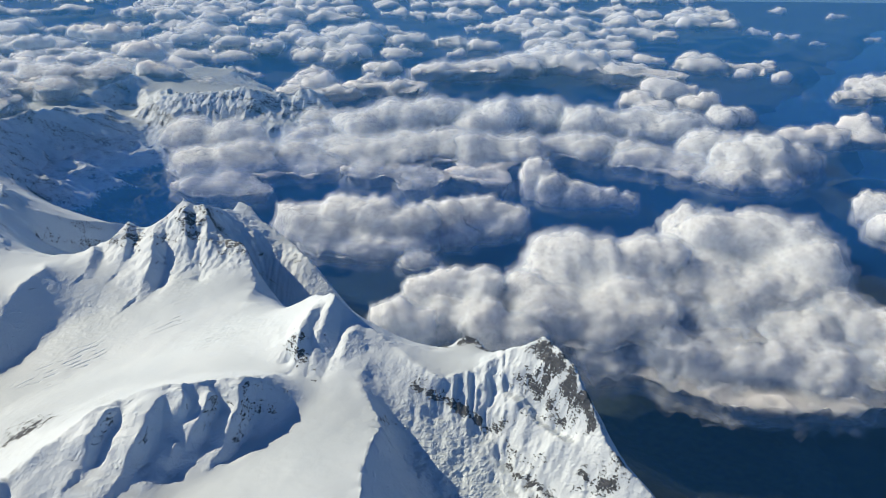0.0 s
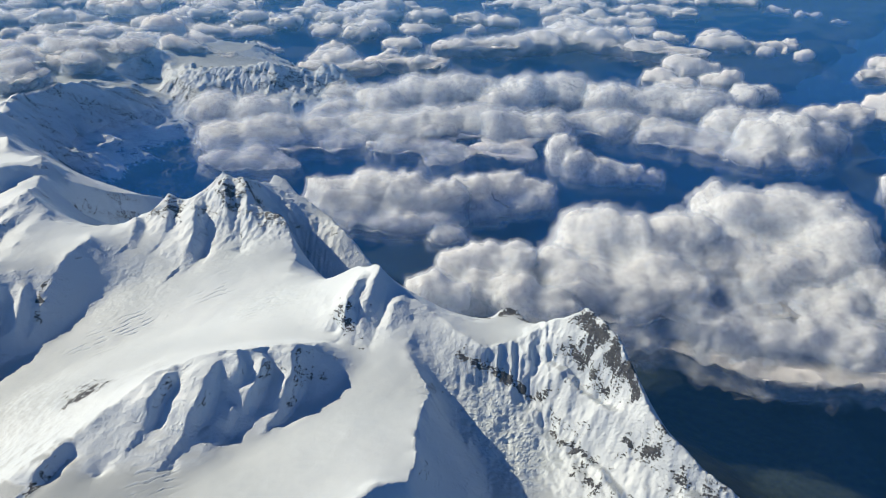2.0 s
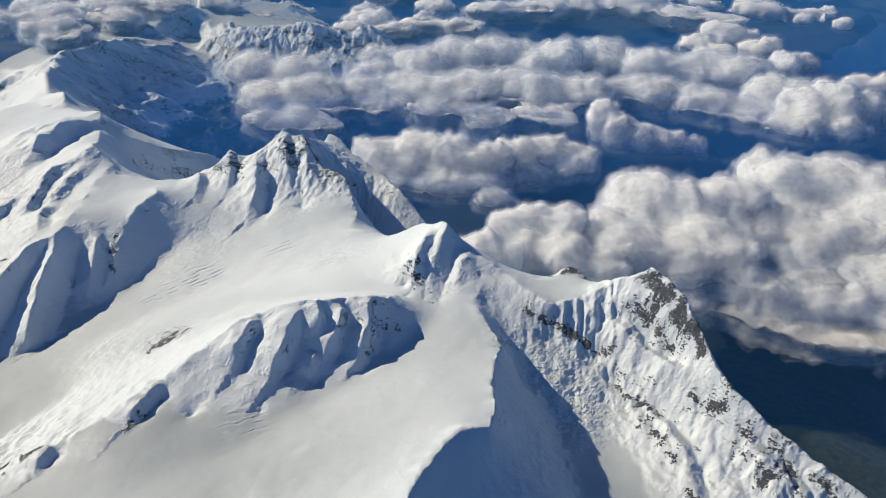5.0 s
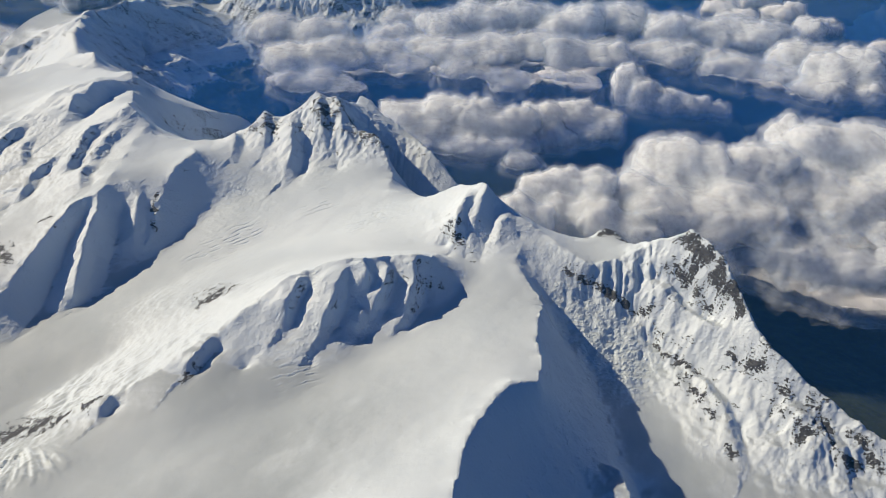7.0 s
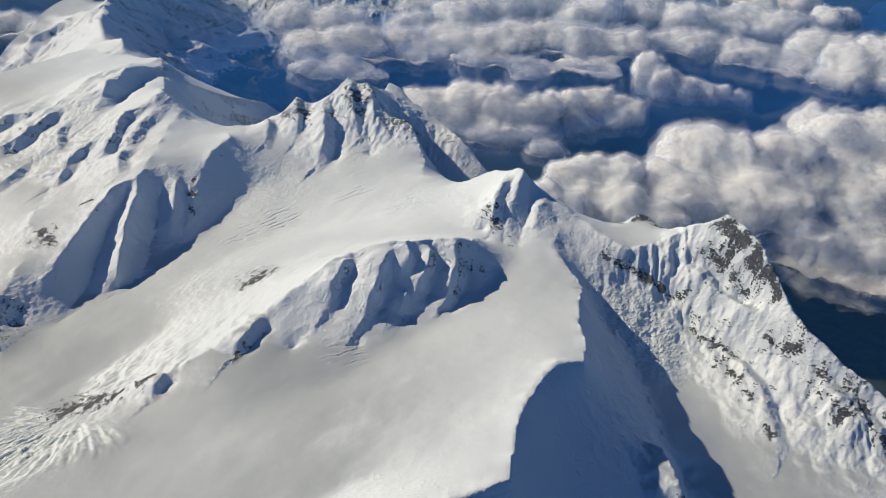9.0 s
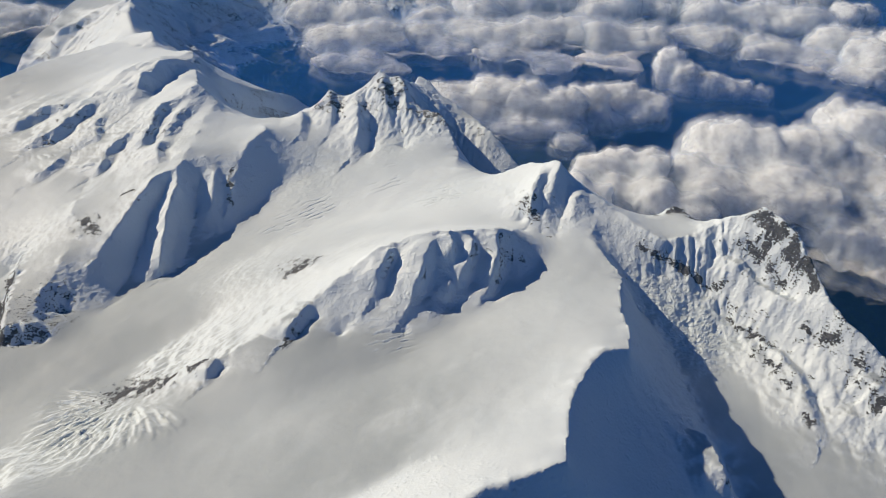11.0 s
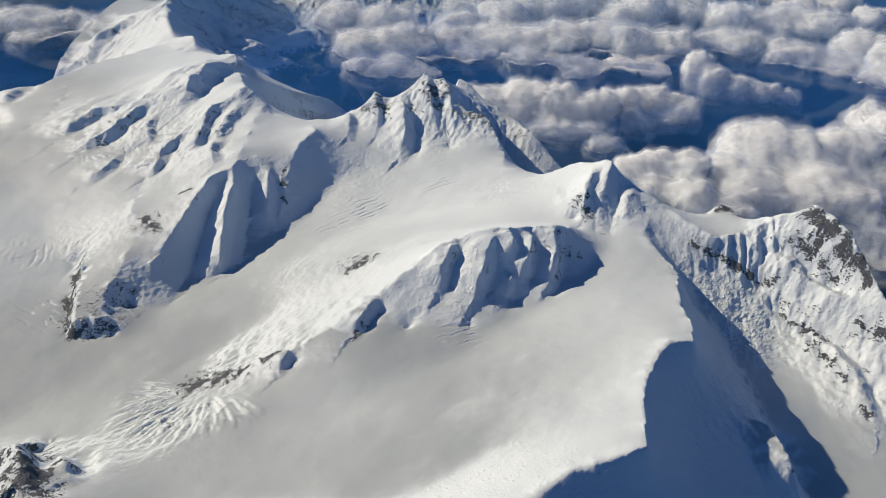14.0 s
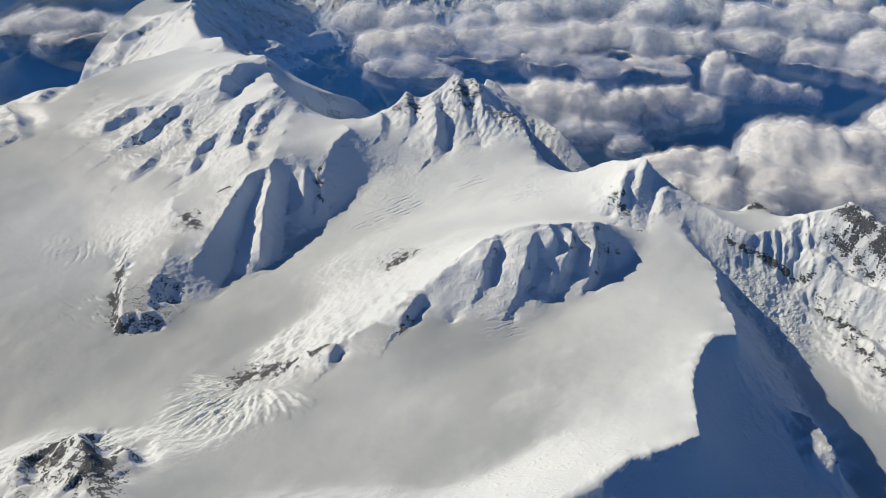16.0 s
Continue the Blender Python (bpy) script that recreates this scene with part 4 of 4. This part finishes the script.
def cloud(label, base, cell, heads, swell=0.9, thin=False):
    """A cumulus cloud: heads are domes (x, y, top, radius) that stand on a flat base and bud smaller domes."""
    rnd = CLOUD_SEED
    buds = []
    base = max(base, min(h[2] for h in heads) - 32)
    for x, y, top, r in heads:
        r, y = swell * r, y + 0.3 * r
        r = min(r, 0.95 * (top - base) + 6)
        buds.append((x, y, top - r / 1.9, r))
        for _ in range(7):
            a, up, s = rnd.uniform(0, 2 * math.pi), rnd.uniform(-0.5, 0.75), rnd.uniform(0.25, 0.5)
            flat = math.sqrt(max(0, 1 - up * up))
            buds.append((x + 0.95 * r * flat * math.cos(a), y + 0.95 * r * flat * math.sin(a), top - r / 1.9 + 0.45 * r * up, r * s))
    buds = np.array(buds)
    most = buds[:, 3].max()
    low, high = buds[:, :3].min(0) - 1.55 * most, buds[:, :3].max(0) + 1.55 * most
    low[2] = base - 12
    size = np.ceil((high - low) / cell).astype(int) + 3
    axes = [low[k] + cell * np.arange(size[k]) for k in range(3)]
    gx, gy, gz = (g.astype(np.float32) for g in np.meshgrid(*axes, indexing="ij"))
    field = np.full(gx.shape, -1e3, np.float32)
    for x, y, z, r in buds:
        lo, hi = np.floor((np.array([x, y]) - 1.9 * r - low[:2]) / cell).astype(int).clip(0), np.ceil((np.array([x, y]) + 1.9 * r - low[:2]) / cell).astype(int) + 1
        s = (slice(lo[0], hi[0]), slice(lo[1], hi[1]))
        below = np.clip(gz[s] - z, None, 0)
        up = np.where(gz[s] > z, 1.9 * (gz[s] - z), 0)
        d = r - np.sqrt((gx[s] - x) ** 2 + (gy[s] - y) ** 2 + up * up) - 0.36 * np.maximum(below, -0.9 * r)
        old, k = field[s], 0.32 * most
        blend = np.clip(k - np.abs(old - d), 0, None)
        field[s] = np.maximum(old, d) + blend * blend / (4 * k)
    field = np.minimum(field, gz - base)
    field[[0, -1]], field[:, [0, -1]], field[:, :, [0, -1]] = -5, -5, -5
    places, faces = skin(field, low, cell)
    all_places, groups = places, pieces(faces, len(places))
    for ring in groups:
        if len(ring) < max(60, 0.12 * len(groups[0])):
            continue
        used, faces = np.unique(ring, return_inverse=True)
        one_cloud(label, all_places[used], faces.reshape(-1, 4), base, most, high[2] - 1.4 * most, cell, thin)


def one_cloud(label, places, faces, base, most, head, cell, thin):
    a, b, c = places[faces[:, 0]], places[faces[:, 1]], places[faces[:, 2]]
    out = np.zeros_like(places)
    cross = np.cross(b - a, c - a)
    for k in range(4):
        np.add.at(out, faces[:, k], cross)
    out /= np.linalg.norm(out, axis=1, keepdims=True) + 1e-9
    crisp = 0.75 + 0.25 * step(base, base + 0.8 * (head - base), places[:, 2])
    knob = max(11.5, 4.2 * cell)
    lump = (billow(places, 1.1 * most, 2) * 0.2 * most + billow(places + 5.0, 0.45 * most, 2) * 0.08 * most + billow(places + 9.0, knob, 3) * 0.34 * knob) * crisp - 0.05 * most
    faint = step(base + 0.55 * (head - base), base, places[:, 2])
    heart = cloud_mesh("cloud", places + out * (lump - (0.05 if thin else 0.08 + 0.3 * faint) * most)[:, None], faces, SHELLS[2] if thin else CLOUD)
    tagged(heart, label, "cloud", "cumulus clouds")
    layers = [("billow", 0, -0.05, 0.04), ("billow", 1, -0.02, 0.07), ("billow", 2, 0.01, 0.10), ("wisp", 3, 0.03, 0.16), ("wisp", 4, 0.05, 0.24)]
    for name, shell, off, rough in layers[3:] if thin else layers if cell < 5 else layers[1::2]:
        own = billow(places + 370.0 * off + 90, 0.4 * most, 4) * rough * most
        part = cloud_mesh(name, places + out * (lump + (off - 0.25 * faint * (0.15 - off)) * most + own)[:, None], faces, SHELLS[shell])
        part.parent = heart


cloud("broad towering cumulus bank with bright rounded tops", 105, 2.5,
      [(108, 152, 150, 22), (141, 204, 158, 33), (171, 197, 158, 26), (204, 202, 160, 26), (134, 133, 146, 35), (182, 145, 150, 40), (157, 127, 132, 31)])
cloud("broad towering cumulus bank with bright rounded tops", 105, 2.5,
      [(259, 254, 163, 31), (293, 247, 165, 34), (323, 243, 162, 27), (327, 206, 158, 26), (241, 176, 146, 48), (296, 183, 144, 49), (209, 126, 134, 40), (255, 128, 134, 41)])
cloud("smooth grey cumulus flank rolling down to the valley", 94, 2.6,
      [(162, 108, 124, 28), (192, 129, 132, 32), (223, 108, 131, 38), (255, 102, 130, 38), (288, 98, 129, 38), (312, 90, 126, 34), (209, 80, 112, 30), (243, 66, 109, 32), (278, 64, 108, 28), (306, 58, 106, 28), (318, 112, 126, 28), (286, 118, 131, 28), (300, 130, 133, 26)])
cloud("grey cumulus cloud with a smooth top", 102, 2.6,
      [(331, 150, 138, 34), (352, 120, 134, 34), (344, 88, 128, 28), (336, 68, 120, 22)])
cloud("low ragged cumulus cloud behind the snowy ridge", 105, 2.6,
      [(34, 153, 148, 14), (56, 160, 150, 15), (80, 154, 152, 15), (16, 110, 147, 13), (35, 109, 143, 13), (76, 121, 142, 21), (102, 113, 138, 19), (53, 133, 140, 16)])
cloud("flat-based cumulus cloud with lit crests", 102, 2.6,
      [(-88, 320, 142, 22), (-53, 332, 146, 24), (-18, 324, 150, 26), (11, 312, 146, 23), (-59, 300, 132, 25), (-23, 292, 130, 28), (12, 292, 128, 25)])
cloud("flat-based cumulus cloud with lit crests", 102, 2.6,
      [(45, 343, 142, 22), (77, 356, 140, 21), (107, 351, 134, 17), (51, 323, 128, 23), (85, 341, 122, 21), (24, 261, 122, 17)])
cloud("large cumulus bank with cauliflower tops", 100, 3.4,
      [(-81, 589, 145, 42), (-24, 569, 147, 48), (-82, 698, 150, 47), (-40, 745, 155, 48), (37, 588, 150, 49), (22, 761, 158, 57), (9, 487, 132, 38), (-44, 508, 132, 36)])
cloud("large cumulus bank with cauliflower tops", 100, 3.4,
      [(64, 577, 154, 27), (98, 563, 146, 41), (94, 735, 158, 56), (168, 782, 155, 58), (78, 497, 130, 41), (132, 585, 148, 42), (211, 613, 142, 43)])
cloud("bright sunlit cumulus tower over a grey base", 100, 3.6,
      [(141, 470, 150, 15), (152, 446, 141, 14), (176, 440, 132, 17), (204, 442, 126, 18), (228, 440, 120, 20)])
cloud("long cumulus bank with rounded heads", 100, 3.6,
      [(233, 732, 152, 48), (294, 725, 150, 48), (343, 708, 150, 42), (362, 610, 150, 37), (280, 575, 138, 46), (328, 548, 132, 42)])
cloud("rounded cumulus cloud at the edge of the bank", 102, 3.4,
      [(381, 542, 154, 33), (414, 546, 156, 35), (444, 537, 148, 28), (359, 503, 138, 33), (406, 496, 134, 30)])
cloud("distant cumulus ridge with bright heads", 105, 6.0,
      [(8, 1111, 160, 53), (90, 1128, 160, 56), (166, 1193, 166, 54), (232, 1268, 174, 59), (283, 1183, 168, 50), (342, 1097, 160, 48), (406, 1061, 150, 38), (-39, 926, 156, 47), (-117, 958, 150, 40)], swell=1.15)
cloud("isolated cumulus cloud with a lit top", 108, 5.0,
      [(328, 904, 148, 28), (394, 966, 154, 41), (420, 885, 146, 32), (343, 845, 140, 31)])
cloud("small flat white cumulus cloud", 108, 4.6,
      [(434, 797, 142, 25), (466, 810, 138, 20)])
cloud("ragged cumulus over the deep valley", 100, 3.4,
      [(-304, 647, 150, 35), (-246, 629, 150, 36), (-259, 532, 142, 36), (-202, 546, 146, 42), (-201, 470, 128, 36), (-234, 454, 126, 29), (-171, 448, 122, 25)])
cloud("soft low cumulus over the deep valley", 100, 3.6,
      [(-149, 580, 138, 43), (-146, 753, 142, 33), (-145, 664, 138, 38), (-165, 525, 126, 37), (-107, 535, 124, 34)])
cloud("cumulus capping the distant snowy heads", 130, 5.0,
      [(-615, 867, 188, 50), (-613, 770, 188, 57), (-694, 819, 188, 61), (-842, 1253, 186, 66), (-622, 1011, 186, 50)], swell=1.15)
cloud("cumulus capping the distant snowy heads", 130, 6.0,
      [(-790, 1415, 192, 63), (-716, 1363, 194, 65), (-530, 1057, 196, 53), (-415, 862, 190, 25), (-524, 946, 188, 41)], swell=1.15)
cloud("cumulus lying on the snowy western heads", 164, 4.4,
      [(-545, 600, 196, 40), (-600, 690, 198, 50), (-505, 700, 192, 34), (-560, 790, 200, 52), (-485, 800, 198, 40), (-655, 640, 194, 45), (-520, 560, 188, 26)])
cloud("small cumulus below the distant heads", 130, 5.0,
      [(-358, 862, 168, 30), (-323, 875, 160, 21)])
cloud("distant field of cumulus clouds", 105, 9.0,
      [(-1011, 2189, 165, 79), (-858, 2113, 165, 79), (-714, 2040, 162, 76), (-495, 1514, 158, 56), (-390, 1412, 158, 59), (-621, 1572, 160, 51)], swell=1.15)
cloud("distant field of cumulus clouds", 105, 9.0,
      [(-544, 2251, 165, 80), (-298, 1522, 158, 66), (-220, 1719, 164, 81), (-93, 1576, 158, 72), (15, 1552, 156, 63), (94, 1498, 150, 43), (-212, 1314, 150, 49)], swell=1.15)
cloud("distant white cumulus tower", 105, 6.0,
      [(-205, 999, 156, 34), (-159, 925, 148, 30), (-223, 923, 148, 25)], swell=1.15)
cloud("long distant cloud band near the horizon", 100, 12.0,
      [(32, 2151, 155, 81), (140, 2361, 155, 93), (263, 2275, 152, 85), (-187, 2282, 155, 85), (-348, 2386, 155, 79)], swell=1.15)
cloud("long distant white cloud band", 100, 10.0,
      [(248, 1831, 146, 63), (345, 1902, 148, 68), (447, 1867, 146, 68), (539, 1872, 140, 59), (570, 1802, 136, 44)], swell=1.15)
cloud("far thin cloud streaks over the plain", 95, 12.0,
      [(779, 2422, 145, 74), (897, 2579, 140, 57), (696, 2219, 138, 49)])
cloud("far thin cloud streaks over the plain", 80, 12.0,
      [(910, 2122, 112, 60), (982, 2044, 108, 55), (1014, 1919, 104, 49), (1205, 2005, 104, 53), (1383, 2658, 110, 94), (1244, 2889, 110, 99)])
cloud("rounded cumulus cloud over the lake", 108, 6.0,
      [(690, 952, 142, 33), (759, 1016, 150, 46), (781, 975, 146, 49)])
cloud("cumulus cloud over the lake shore", 106, 5.0,
      [(501, 695, 136, 27), (540, 682, 140, 30), (600, 723, 146, 28), (598, 687, 132, 26)])
cloud("rounded white cumulus cloud", 108, 3.4,
      [(464, 371, 145, 20), (457, 328, 140, 23)])
cloud("small scattered cumulus puffs", 110, 5.0,
      [(514, 1315, 138, 20), (539, 1298, 136, 22), (513, 1264, 132, 18)])
cloud("small scattered cumulus puffs", 105, 5.0,
      [(600, 1238, 132, 18), (644, 1290, 130, 13), (684, 1342, 134, 14), (652, 1185, 132, 15)])
cloud("thin cloud sheet over the southern valley", 112, 3.4,
      [(-708, 515, 150, 46), (-647, 527, 150, 45), (-572, 509, 148, 35), (-539, 568, 150, 32), (-644, 464, 138, 31)])
cloud("soft thin mist against the snowy ridge", 104, 2.6,
      [(20, 120, 138, 16), (48, 104, 132, 20), (82, 92, 128, 24), (118, 84, 126, 26)], thin=True)
FAR = np.random.RandomState(5)
for k in range(95):
    fy = 1180 + 2400 * FAR.rand() ** 1.4
    fx = 70 + (fy + 360) * (-0.66 + 0.92 * FAR.rand() ** 1.25)
    wide, drop = FAR.uniform(34, 60) * (0.75 + fy / 5000), 1.57e-6 * (fy + 360) ** 2
    cloud("far white cumulus cloud near the horizon", 112 - drop, 5.5 + fy / 300,
          [(fx + wide * FAR.uniform(-3, 3), fy + wide * FAR.uniform(-0.8, 0.8), FAR.uniform(124, 158) - drop, wide * FAR.uniform(0.4, 1)) for _ in range(6)], swell=1.2)
